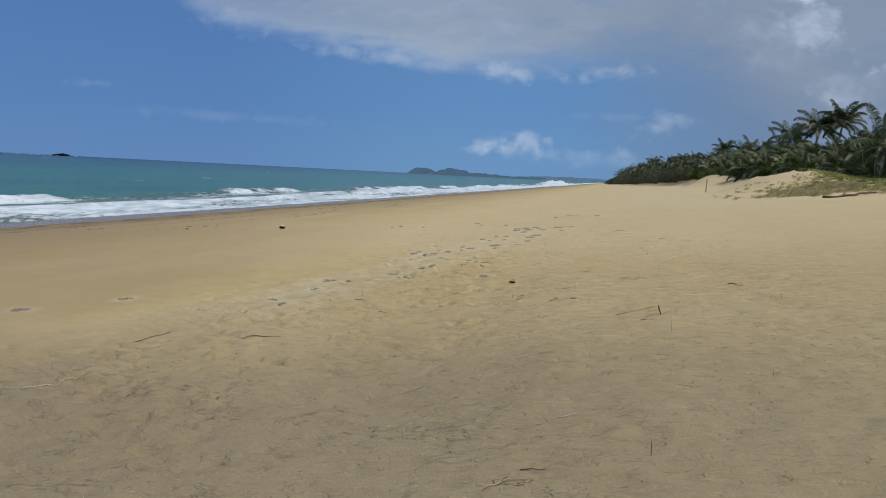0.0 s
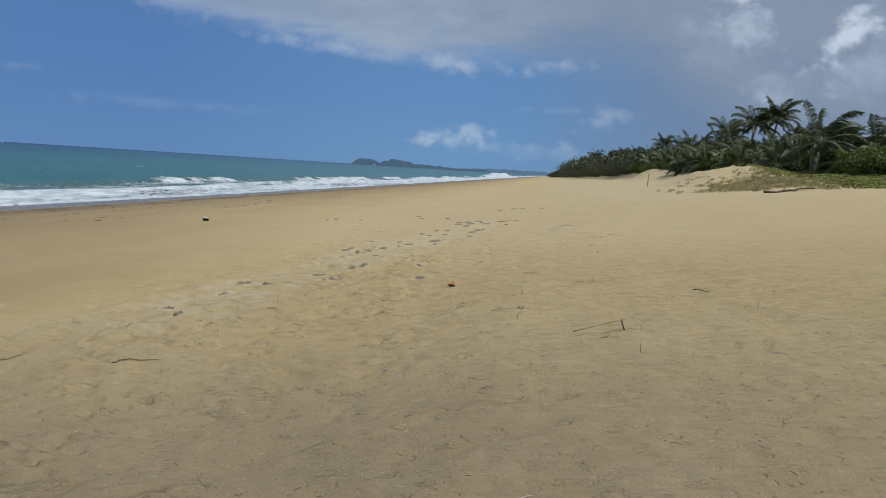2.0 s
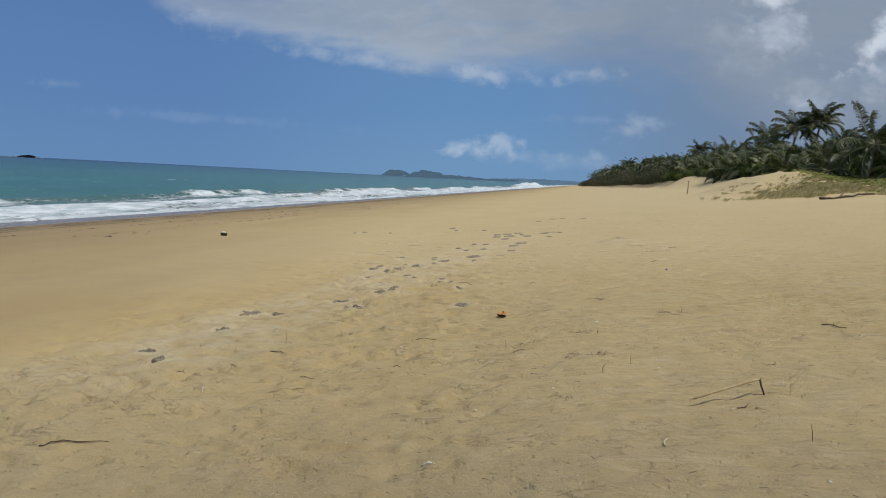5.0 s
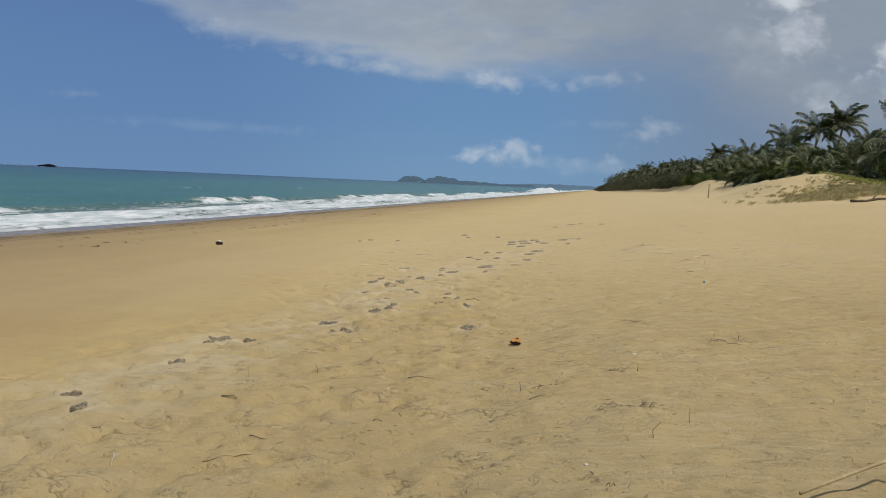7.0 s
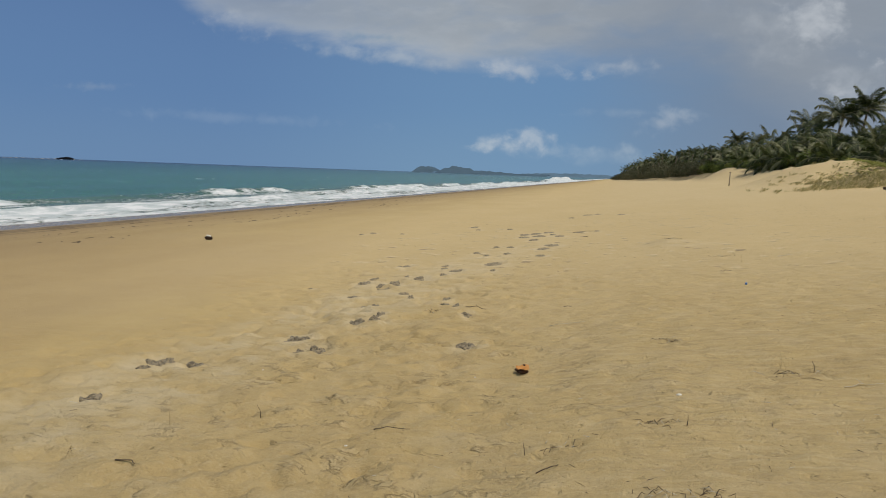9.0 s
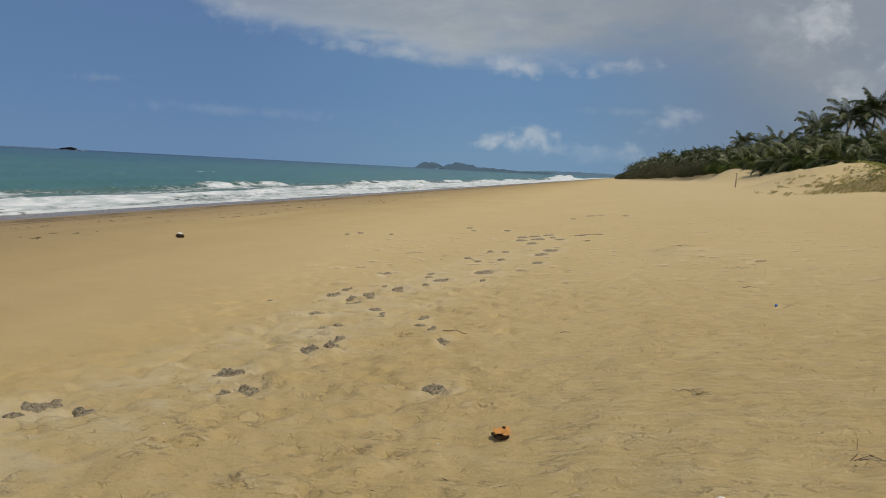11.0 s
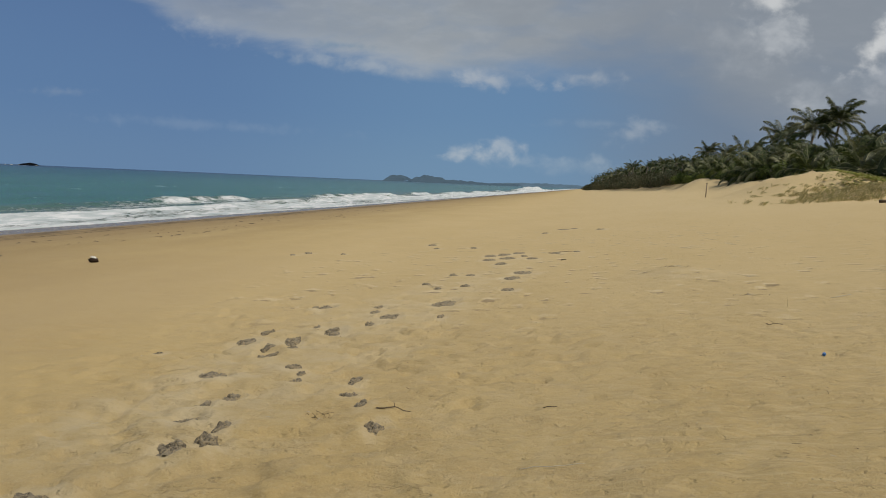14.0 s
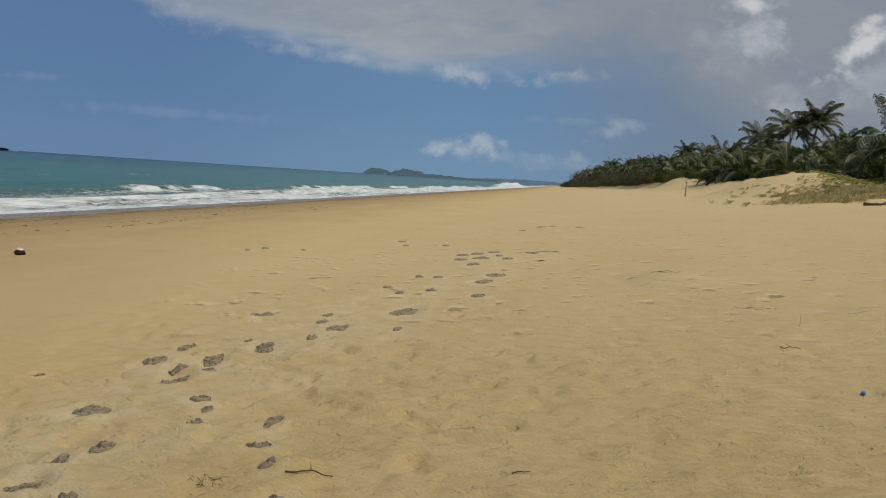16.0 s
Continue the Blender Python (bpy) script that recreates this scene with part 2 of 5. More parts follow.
    col = gr.mix(gr.math("MULTIPLY", upper, 0.4), col, (0.58, 0.475, 0.29))
    # a paler base colour from y = 8 onwards, landward of x = -13
    open_sand = gr.math("MULTIPLY", gr.step(y, 8.0, 17.0), gr.step(x, -13.0, -5.0))
    col = gr.mix(gr.math("MULTIPLY", open_sand, 0.42), col, (0.615, 0.475, 0.262))
    # old tracks along the beach: pit shade painted dark, with pale thrown sand beside it
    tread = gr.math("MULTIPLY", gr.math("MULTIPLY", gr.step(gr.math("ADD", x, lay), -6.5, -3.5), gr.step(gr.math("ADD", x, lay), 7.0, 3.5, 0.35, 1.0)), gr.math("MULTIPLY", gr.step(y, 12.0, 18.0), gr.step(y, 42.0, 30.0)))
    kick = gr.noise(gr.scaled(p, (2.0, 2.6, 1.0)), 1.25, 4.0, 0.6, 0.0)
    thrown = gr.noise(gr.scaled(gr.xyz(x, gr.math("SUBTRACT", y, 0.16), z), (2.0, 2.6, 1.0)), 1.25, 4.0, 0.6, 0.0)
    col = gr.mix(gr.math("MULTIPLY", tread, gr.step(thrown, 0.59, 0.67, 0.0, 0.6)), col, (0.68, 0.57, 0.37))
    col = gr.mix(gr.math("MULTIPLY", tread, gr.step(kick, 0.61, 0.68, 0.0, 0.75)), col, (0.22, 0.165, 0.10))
    # damp towards the water
    streak = gr.noise(gr.scaled(p, (1.0, 0.07, 1.0)), 0.8, 5.0, 0.6)
    shift = gr.math("ADD", x, gr.math("MULTIPLY", gr.math("SUBTRACT", streak, 0.5), 7.0))
    damp = gr.step(shift, -4.5, -23.0)
    col = gr.mix(gr.math("MULTIPLY", damp, 0.62), col, (0.19, 0.125, 0.07))
    wrack = gr.math("MULTIPLY", gr.step(shift, -20.5, -22.0), gr.step(shift, -25.6, -24.0))
    col = gr.mix(gr.math("MULTIPLY", wrack, gr.step(gr.noise(gr.scaled(p, (2.0, 0.35, 1.0)), 1.3, 5.0), 0.40, 0.58, 0.0, 0.85)), col, (0.085, 0.06, 0.04))
    wet = gr.step(gr.math("ADD", x, gr.math("MULTIPLY", gr.math("SUBTRACT", streak, 0.5), 3.0)), -24.0, -26.2)
    col = gr.mix(gr.math("MULTIPLY", wet, 0.7), col, (0.165, 0.132, 0.096))
    # crumbs of husk and weed too small to tell apart, in drifts
    drift = gr.step(gr.noise(gr.scaled(p, (0.8, 1.3, 1.0)), 1.1, 3.0, 0.6), 0.42, 0.64, 0.15, 1.0)
    fleck = gr.noise(gr.scaled(p, (1.0, 1.8, 1.0)), 42.0, 2.0, 0.6)
    col = gr.mix(gr.math("MULTIPLY", gr.math("MULTIPLY", trodden, drift), gr.step(fleck, 0.69, 0.74, 0.0, 0.6)), col, (0.13, 0.092, 0.055))
    # dry sand kicked out beside the footprints
    thrown_out = gr.node("ShaderNodeAttribute")
    thrown_out.attribute_name = "thrown"
    col = gr.mix(gr.math("MULTIPLY", thrown_out.outputs["Fac"], gr.step(pads, 0.66, 0.38, 0.1, 0.55)), col, (0.60, 0.50, 0.325))
    # grains
    col = gr.mix(gr.step(fine, 0.55, 0.76, 0.0, 0.26), col, (0.25, 0.185, 0.11))
    col = gr.mix(gr.step(fine, 0.46, 0.28, 0.0, 0.40), col, (0.60, 0.49, 0.31))
    col = gr.mix(gr.step(grain, 0.60, 0.74, 0.0, 0.30), col, (0.18, 0.145, 0.10))
    col = gr.mix(gr.step(grain, 0.40, 0.28, 0.0, 0.35), col, (0.66, 0.56, 0.38))
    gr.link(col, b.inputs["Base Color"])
    gr.link(gr.math("SUBTRACT", 0.92, gr.math("MULTIPLY", wet, 0.66)), b.inputs["Roughness"])
    gr.link(gr.math("ADD", 0.25, gr.math("MULTIPLY", wet, 0.3)), b.inputs["Specular IOR Level"])
    pock = gr.step(gr.noise(gr.scaled(p, (1.0, 1.3, 1.0)), 12.0, 3.0, 0.55), 0.58, 0.74)
    crumb = gr.noise(gr.scaled(p, (1.0, 1.3, 1.0)), 26.0, 4.0, 0.7)
    h = gr.math("ADD", gr.math("MULTIPLY", crumb, 0.50), gr.math("MULTIPLY", pock, -0.40))
    h = gr.math("MULTIPLY", h, gr.math("ADD", 0.06, gr.math("MULTIPLY", trodden, 0.94)))
    h = gr.math("ADD", h, gr.math("MULTIPLY", gr.math("MULTIPLY", rip, rippled), -0.42))
    h = gr.math("ADD", h, gr.math("ADD", gr.math("MULTIPLY", fine, 0.22), gr.math("MULTIPLY", grain, 0.12)))
    h = gr.math("ADD", h, gr.math("MULTIPLY", gr.math("MULTIPLY", tread, gr.step(kick, 0.56, 0.74)), -0.7))
    h = gr.math("ADD", h, gr.math("MULTIPLY", gr.math("MULTIPLY", gr.step(plate, 0.54, 0.60), patchy), 0.40))
    bumped(gr, b, h, 0.9, 0.036)
    return m


def plain(name, a, b2, scale=8.0, rough=0.8, bump=0.3, spec=0.3, stretch=(1, 1, 1), depth=0.01):
    """A two-tone weathered surface."""
    m, gr, b, _ = material(name)
    p = gr.scaled(place_of(gr), stretch)
    n1, n2 = gr.noise(p, scale, 5.0, 0.65), gr.noise(p, scale * 7, 3.0, 0.7)
    rnd = gr.node("ShaderNodeObjectInfo").outputs["Random"]
    col = gr.mix(gr.step(n1, 0.3, 0.7), a, b2)
    col = gr.mix(gr.step(n2, 0.55, 0.8, 0.0, 0.5), col, tuple(c * 0.55 for c in a))
    col = gr.mix(gr.math("MULTIPLY", rnd, 0.25), col, tuple(c * 0.8 for c in b2))
    gr.link(col, b.inputs["Base Color"])
    b.inputs["Roughness"].default_value, b.inputs["Specular IOR Level"].default_value = rough, spec
    bumped(gr, b, gr.math("ADD", n1, gr.math("MULTIPLY", n2, 0.5)), bump, depth)
    return m


def leaf_material(name, dark, light, dry, dry_share, rough=0.5, thin=0.28):
    """Foliage: each leaf its own tone, thin enough to let light through."""
    m, gr, b, out = material(name)
    isl = gr.node("ShaderNodeNewGeometry").outputs["Random Per Island"]
    rnd = gr.node("ShaderNodeObjectInfo").outputs["Random"]
    patch = gr.noise(place_of(gr), 0.7, 3.0, 0.6)
    col = gr.mix(isl, dark, light)
    col = gr.mix(gr.step(patch, 0.4, 0.7, 0.0, 0.5), col, tuple(c * 0.6 for c in dark))
    col = gr.mix(gr.step(isl, 1.0 - dry_share, 1.0 - dry_share * 0.5, 0.0, 0.8), col, dry)
    col = gr.mix(gr.step(rnd, 0.55, 1.0, 0.0, 0.6), col, tuple(0.5 * (p + q) for p, q in zip(light, dry)))
    gr.link(col, b.inputs["Base Color"])
    b.inputs["Roughness"].default_value, b.inputs["Specular IOR Level"].default_value = rough, 0.3
    tr = gr.node("ShaderNodeBsdfTranslucent")
    gr.link(col, tr.inputs[0])
    mx = gr.node("ShaderNodeMixShader", Fac=thin)
    gr.link(b.outputs[0], mx.inputs[1])
    gr.link(tr.outputs[0], mx.inputs[2])
    gr.link(mx.outputs[0], out.inputs[0])
    return m


def sea_material():
    m, gr, b, _ = material("sea_water")
    p = place_of(gr)
    x, y, z = gr.split(p)
    off = gr.math("ADD", gr.math("MULTIPLY", x, -1.0), gr.math("MULTIPLY", gr.math("SUBTRACT", gr.noise(gr.scaled(p, (0.02, 0.006, 1)), 1.0, 4.0), 0.5), 60.0))
    col = gr.mix(gr.step(off, 35.0, 62.0), (0.150, 0.180, 0.135), (0.042, 0.150, 0.122))
    col = gr.mix(gr.step(off, 80.0, 330.0), col, (0.021, 0.092, 0.088))
    col = gr.mix(gr.step(off, 300.0, 1300.0), col, (0.009, 0.029, 0.052))
    tone = gr.noise(gr.scaled(p, (0.10, 0.025, 1)), 1.0, 6.0, 0.65)
    col = gr.mix(gr.step(tone, 0.35, 0.7, 0.0, 0.5), col, gr.mix(1.0, col, (0.62, 0.66, 0.70), "MULTIPLY"))
    foam = gr.node("ShaderNodeAttribute")
    foam.attribute_name = "foam"
    torn = gr.noise(gr.scaled(p, (1.4, 0.7, 1.0)), 1.0, 6.0, 0.7, 0.8)
    lace = gr.noise(gr.scaled(p, (1.0, 0.45, 1.0)), 3.4, 5.0, 0.7, 0.5)
    f = gr.math("ADD", foam.outputs["Fac"], gr.math("ADD", gr.math("MULTIPLY", gr.math("SUBTRACT", torn, 0.5), 2.0), gr.math("MULTIPLY", gr.math("SUBTRACT", lace, 0.5), 1.7)))
    white = gr.step(f, 0.34, 0.80)
    caps = gr.noise(gr.scaled(p, (0.16, 0.05, 1)), 1.0, 5.0, 0.62)
    cap = gr.math("MULTIPLY", gr.step(caps, 0.70, 0.74), gr.step(off, 60.0, 90.0))
    white = gr.math("MAXIMUM", white, gr.math("MULTIPLY", cap, 0.8))
    dull = gr.noise(gr.scaled(p, (0.9, 0.30, 1.0)), 1.0, 5.0, 0.65, 0.6)
    col = gr.mix(white, col, gr.mix(gr.step(dull, 0.42, 0.62), (0.50, 0.56, 0.58), (0.78, 0.80, 0.82)))
    gr.link(col, b.inputs["Base Color"])
    gr.link(gr.math("ADD", 0.22, gr.math("MULTIPLY", white, 0.6)), b.inputs["Roughness"])
    gr.link(gr.math("SUBTRACT", 0.055, gr.math("MULTIPLY", white, 0.03)), b.inputs["Specular IOR Level"])
    chop = gr.noise(gr.scaled(p, (1.1, 0.35, 1.0)), 0.9, 6.0, 0.65, 0.4)
    h = gr.math("ADD", gr.math("MULTIPLY", chop, 0.5), gr.math("MULTIPLY", gr.math("MULTIPLY", torn, white), 0.4))
    bumped(gr, b, h, 0.9, 0.5)
    return m


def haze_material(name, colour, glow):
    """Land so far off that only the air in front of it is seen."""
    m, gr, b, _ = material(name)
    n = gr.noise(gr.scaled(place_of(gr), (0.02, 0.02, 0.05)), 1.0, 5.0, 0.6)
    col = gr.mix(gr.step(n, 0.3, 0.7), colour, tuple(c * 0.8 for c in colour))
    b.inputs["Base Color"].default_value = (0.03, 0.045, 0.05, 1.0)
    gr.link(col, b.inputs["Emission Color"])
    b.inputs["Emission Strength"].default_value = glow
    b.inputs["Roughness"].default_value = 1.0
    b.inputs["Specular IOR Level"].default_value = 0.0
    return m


def damp_material():
    """Dark damp sand, crumbled, with dry grains blown over it."""
    m, gr, b, _ = material("damp_sand")
    p = place_of(gr)
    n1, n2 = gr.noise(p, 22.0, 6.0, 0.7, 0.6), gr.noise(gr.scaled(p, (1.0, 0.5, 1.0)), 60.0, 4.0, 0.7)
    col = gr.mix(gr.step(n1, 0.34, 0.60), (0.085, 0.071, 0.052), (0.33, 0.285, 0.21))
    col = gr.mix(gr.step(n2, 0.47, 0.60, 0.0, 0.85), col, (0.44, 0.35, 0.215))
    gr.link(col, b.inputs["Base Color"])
    b.inputs["Roughness"].default_value, b.inputs["Specular IOR Level"].default_value = 0.9, 0.15
    bumped(gr, b, gr.math("ADD", n1, gr.math("MULTIPLY", n2, 0.6)), 1.0, 0.03)
    return m


SAND = sand_material()
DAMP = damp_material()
SEA = sea_material()
TRUNK = plain("palm_bark", (0.20, 0.165, 0.125), (0.30, 0.26, 0.21), 4.0, 0.9, 0.6, stretch=(1, 1, 4))
WOOD = plain("grey_driftwood", (0.27, 0.21, 0.145), (0.38, 0.31, 0.23), 9.0, 0.85, 0.5, stretch=(1, 1, 1))
CANE = plain("dry_cane", (0.38, 0.28, 0.14), (0.54, 0.42, 0.23), 14.0, 0.75, 0.3)
DARKTWIG = plain("dark_twig", (0.075, 0.055, 0.038), (0.13, 0.095, 0.06), 20.0, 0.9, 0.4)
PALE = plain("bleached_straw", (0.50, 0.44, 0.33), (0.62, 0.57, 0.46), 30.0, 0.8, 0.2)
HUSK = plain("coconut_husk", (0.50, 0.22, 0.06), (0.62, 0.30, 0.09), 18.0, 0.7, 0.3, stretch=(1, 1, 0.3))
# brown husk skin with the shade of its underside put into the colour
HUSK_DARK = plain("husk_shaded_side", (0.05, 0.028, 0.016), (0.09, 0.05, 0.03), 25.0, 0.95, 0.8)
CHAR = plain("dark_shell", (0.022, 0.014, 0.009), (0.05, 0.03, 0.018), 18.0, 0.8, 0.7)
WHITE = plain("white_flesh", (0.66, 0.64, 0.58), (0.78, 0.76, 0.70), 14.0, 0.7, 0.3)
SHELL = plain("bleached_shell", (0.62, 0.58, 0.50), (0.76, 0.73, 0.66), 40.0, 0.6, 0.3)
BLUE = plain("blue_plastic", (0.03, 0.16, 0.50), (0.04, 0.22, 0.60), 50.0, 0.4, 0.05, 0.5)
ROCK = plain("dark_rock", (0.005, 0.006, 0.008), (0.010, 0.011, 0.014), 0.2, 0.95, 0.8, 0.03)
FROND = leaf_material("palm_frond", (0.010, 0.021, 0.006), (0.118, 0.150, 0.046), (0.40, 0.37, 0.22), 0.05, 0.42, 0.25)
YOUNG = leaf_material("young_palm_frond", (0.060, 0.085, 0.015), (0.230, 0.260, 0.060), (0.42, 0.38, 0.16), 0.12, 0.45, 0.35)
MIDRIB = plain("frond_midrib", (0.26, 0.26, 0.12), (0.38, 0.36, 0.19), 6.0, 0.6, 0.1)
LEAF = leaf_material("shrub_leaf", (0.016, 0.034, 0.007), (0.220, 0.295, 0.060), (0.26, 0.24, 0.06), 0.08, 0.6, 0.2)
TREELEAF = leaf_material("tree_leaf", (0.009, 0.018, 0.005), (0.104, 0.145, 0.036), (0.18, 0.18, 0.06), 0.06, 0.6, 0.2)
SCRUB = leaf_material("scrub_leaf", (0.055, 0.065, 0.035), (0.11, 0.12, 0.06), (0.19, 0.165, 0.10), 0.2, 0.7)
GREEN = leaf_material("creeper_leaf", (0.15, 0.19, 0.035), (0.32, 0.35, 0.085), (0.36, 0.31, 0.13), 0.14, 0.7, 0.35)
DRY = leaf_material("dry_grass", (0.40, 0.36, 0.16), (0.62, 0.55, 0.30), (0.72, 0.61, 0.38), 0.4, 0.8, 0.6)
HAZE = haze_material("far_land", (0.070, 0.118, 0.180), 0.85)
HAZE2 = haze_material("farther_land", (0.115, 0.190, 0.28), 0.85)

# ---- mesh helpers ----


def hashed(ix, iy, seed):
    h = np.sin(ix * 127.1 + iy * 311.7 + seed * 74.7) * 43758.5453
    return h - np.floor(h)


def noise2(x, y, seed=0):
    """Smooth value noise, 0 to 1, on arrays."""
    ix, iy = np.floor(x), np.floor(y)
    fx, fy = x - ix, y - iy
    fx, fy = fx * fx * (3 - 2 * fx), fy * fy * (3 - 2 * fy)
    a, b = hashed(ix, iy, seed), hashed(ix + 1, iy, seed)
    c, d = hashed(ix, iy + 1, seed), hashed(ix + 1, iy + 1, seed)
    return (a * (1 - fx) + b * fx) * (1 - fy) + (c * (1 - fx) + d * fx) * fy


def fbm(x, y, octaves=4, seed=0):
    s, amp, tot = 0.0, 1.0, 0.0
    for k in range(octaves):
        s = s + amp * noise2(x * 2 ** k + 17.3 * k, y * 2 ** k - 9.1 * k, seed + k)
        tot += amp
        amp *= 0.5
    return s / tot


def smooth(v, lo, hi):
    t = np.clip((v - lo) / (hi - lo), 0, 1)
    return t * t * (3 - 2 * t)


def mesh_of(name, verts, faces, mat, shade=True):
    me = bpy.data.meshes.new(name)
    me.from_pydata([tuple(q) for q in verts], [], [tuple(f) for f in faces])
    me.materials.append(mat)
    if shade:
        me.polygons.foreach_set("use_smooth", [True] * len(me.polygons))
    me.update()
    return me


def part_mesh(name, me, parent, label=""):
    ob = new(name, me)
    ob.parent = parent
    return tagged(ob, label)


def part(name, bm, mat, parent, label=""):
    me = bpy.data.meshes.new(name)
    bm.to_mesh(me)
    bm.free()
    me.materials.append(mat)
    me.polygons.foreach_set("use_smooth", [True] * len(me.polygons))
    return part_mesh(name, me, parent, label)


def grid_mesh(name, xs, ys, zfun, mat):
    """A sheet over a grid of uneven steps; the heights come from zfun."""
    gx, gy = np.meshgrid(xs, ys)
    gz = zfun(gx, gy)
    nx, ny = len(xs), len(ys)
    co = np.stack([gx, gy, gz], -1).reshape(-1, 3)
    i = np.arange(nx * ny).reshape(ny, nx)
    quads = np.stack([i[:-1, :-1], i[:-1, 1:], i[1:, 1:], i[1:, :-1]], -1).reshape(-1, 4)
    me = bpy.data.meshes.new(name)
    me.vertices.add(len(co))
    me.vertices.foreach_set("co", co.ravel())
    me.loops.add(quads.size)
    me.loops.foreach_set("vertex_index", quads.ravel())
    me.polygons.add(len(quads))
    me.polygons.foreach_set("loop_start", np.arange(0, quads.size, 4))
    me.polygons.foreach_set("loop_total", np.full(len(quads), 4))
    me.polygons.foreach_set("use_smooth", np.ones(len(quads), dtype=bool))
    me.materials.append(mat)
    me.update(calc_edges=True)
    return me, gx, gy


def steps(lo, hi, fine, grow, down_to, up_to):
    """Grid lines: even steps from lo to hi, then growing on both sides."""
    mid = list(np.arange(lo, hi, fine))
    up, s = [mid[-1]], fine
    while up[-1] < up_to:
        s *= grow
        up.append(up[-1] + s)
    down, s = [mid[0]], fine
    while down[-1] > down_to:
        s *= grow
        down.append(down[-1] - s)
    return np.array(down[:0:-1] + mid + up[1:])


def tube(points, radii, sides=7, cap=True):
    """A bmesh tube along points."""
    bm = bmesh.new()
    rings = []
    pts = [Vector(p) for p in points]
    for k, p in enumerate(pts):
        way = (pts[min(k + 1, len(pts) - 1)] - pts[max(k - 1, 0)]).normalized()
        side = way.cross(Vector((0.13, 0.21, 0.97))).normalized()
        if side.length < 0.1:
            side = Vector((1, 0, 0))
        up = way.cross(side)
        rings.append([bm.verts.new(p + radii[k] * (math.cos(a) * side + math.sin(a) * up)) for a in (2 * math.pi * j / sides for j in range(sides))])
    for r, q in zip(rings, rings[1:]):
        for j in range(sides):
            bm.faces.new((r[j], r[(j + 1) % sides], q[(j + 1) % sides], q[j]))
    if cap:
        bm.faces.new(rings[0][::-1])
        bm.faces.new(rings[-1])
    return bm


def lump(radius, squash, rough, seed, subdiv=2, keep=None):
    """An uneven rounded lump."""
    bm = bmesh.new()
    bmesh.ops.create_icosphere(bm, subdivisions=subdiv, radius=1.0)
    for vt in bm.verts:
        n = noise.noise(vt.co * 1.7 + Vector((seed * 3.1, seed, 0))) + 0.5 * noise.noise(vt.co * 4.1 + Vector((0, seed * 2.3, 0)))
        vt.co = Vector((vt.co.x * squash[0], vt.co.y * squash[1], vt.co.z * squash[2])) * radius * (1 + rough * n)
    return bm


def thing(name, label, category, m, group=""):
    ob = new(name)
    ob.empty_display_size = 0.2
    ob.matrix_world = m
    return tagged(ob, label, category, group)

# ---- ground ----
PROFILE_X = np.array([-400, -60, -30, -22, -14, -9, -6, -3, 0, 3, 8, 14, 20, 25, 60, 400.0])
PROFILE_Z = np.array([-12, -4.4, -2.0, -1.35, -0.62, -0.40, -0.36, -0.26, -0.03, 0.25, 0.78, 1.45, 2.02, 2.4, 3.0, 6.0])
FRONT_Y = np.array([-200, 20, 60, 80, 110, 140, 200, 300, 450, 600, 900, 5000.0])
FRONT_X = np.array([40, 34, 29.5, 28, 24.5, 22.5, 20.5, 16, 9, 4, -6, -20.0])
SEA_Z = -2.0

# patches of damp sand where the dry crust is trodden through: x, y, half width, half length
TRAIL = [(-3.48, 8.14, 0.16, 0.18), (-3.47, 7.87, 0.06, 0.08), (-3.07, 8.08, 0.11, 0.12), (-2.63, 9.36, 0.14, 0.17), (-3.32, 6.97, 0.07, 0.11), (-3.21, 5.37, 0.07, 0.08),
         (-2.20, 8.90, 0.10, 0.13), (-2.35, 8.76, 0.07, 0.08), (-2.91, 12.04, 0.13, 0.19), (-2.52, 11.09, 0.07, 0.10), (-2.45, 10.78, 0.10, 0.11), (-2.43, 11.42, 0.07, 0.10)]
TRAIL_MID = [(-2.23, 10.20, 0.11, 0.12), (-2.06, 10.34, 0.09, 0.10), (-2.08, 10.58, 0.06, 0.09), (-3.29, 13.50, 0.11, 0.18), (-3.31, 14.13, 0.06, 0.16), (-2.93, 13.29, 0.08, 0.13), (-2.79, 12.96, 0.09, 0.14),
             (-2.82, 13.72, 0.09, 0.18), (-2.65, 13.30, 0.06, 0.09), (-2.31, 12.47, 0.08, 0.10), (-2.15, 12.25, 0.045, 0.10), (-2.05, 11.89, 0.08, 0.07), (-2.57, 14.32, 0.11, 0.16), (-2.85, 14.55, 0.045, 0.08)]
TRAIL_ON = [(-3.27, 16.10, 0.08, 0.20), (-3.42, 16.04, 0.06, 0.12), (-2.14, 15.36, 0.12, 0.18), (-2.26, 14.87, 0.07, 0.12), (-2.41, 15.70, 0.08, 0.12), (-2.52, 16.23, 0.06, 0.11), (-1.61, 16.63, 0.15, 0.30),
            (-1.44, 15.36, 0.05, 0.11), (-1.58, 12.07, 0.06, 0.12), (-1.49, 11.62, 0.07, 0.11), (-1.25, 11.17, 0.05, 0.08), (-1.03, 10.76, 0.07, 0.10), (-0.72, 9.16, 0.12, 0.13)]
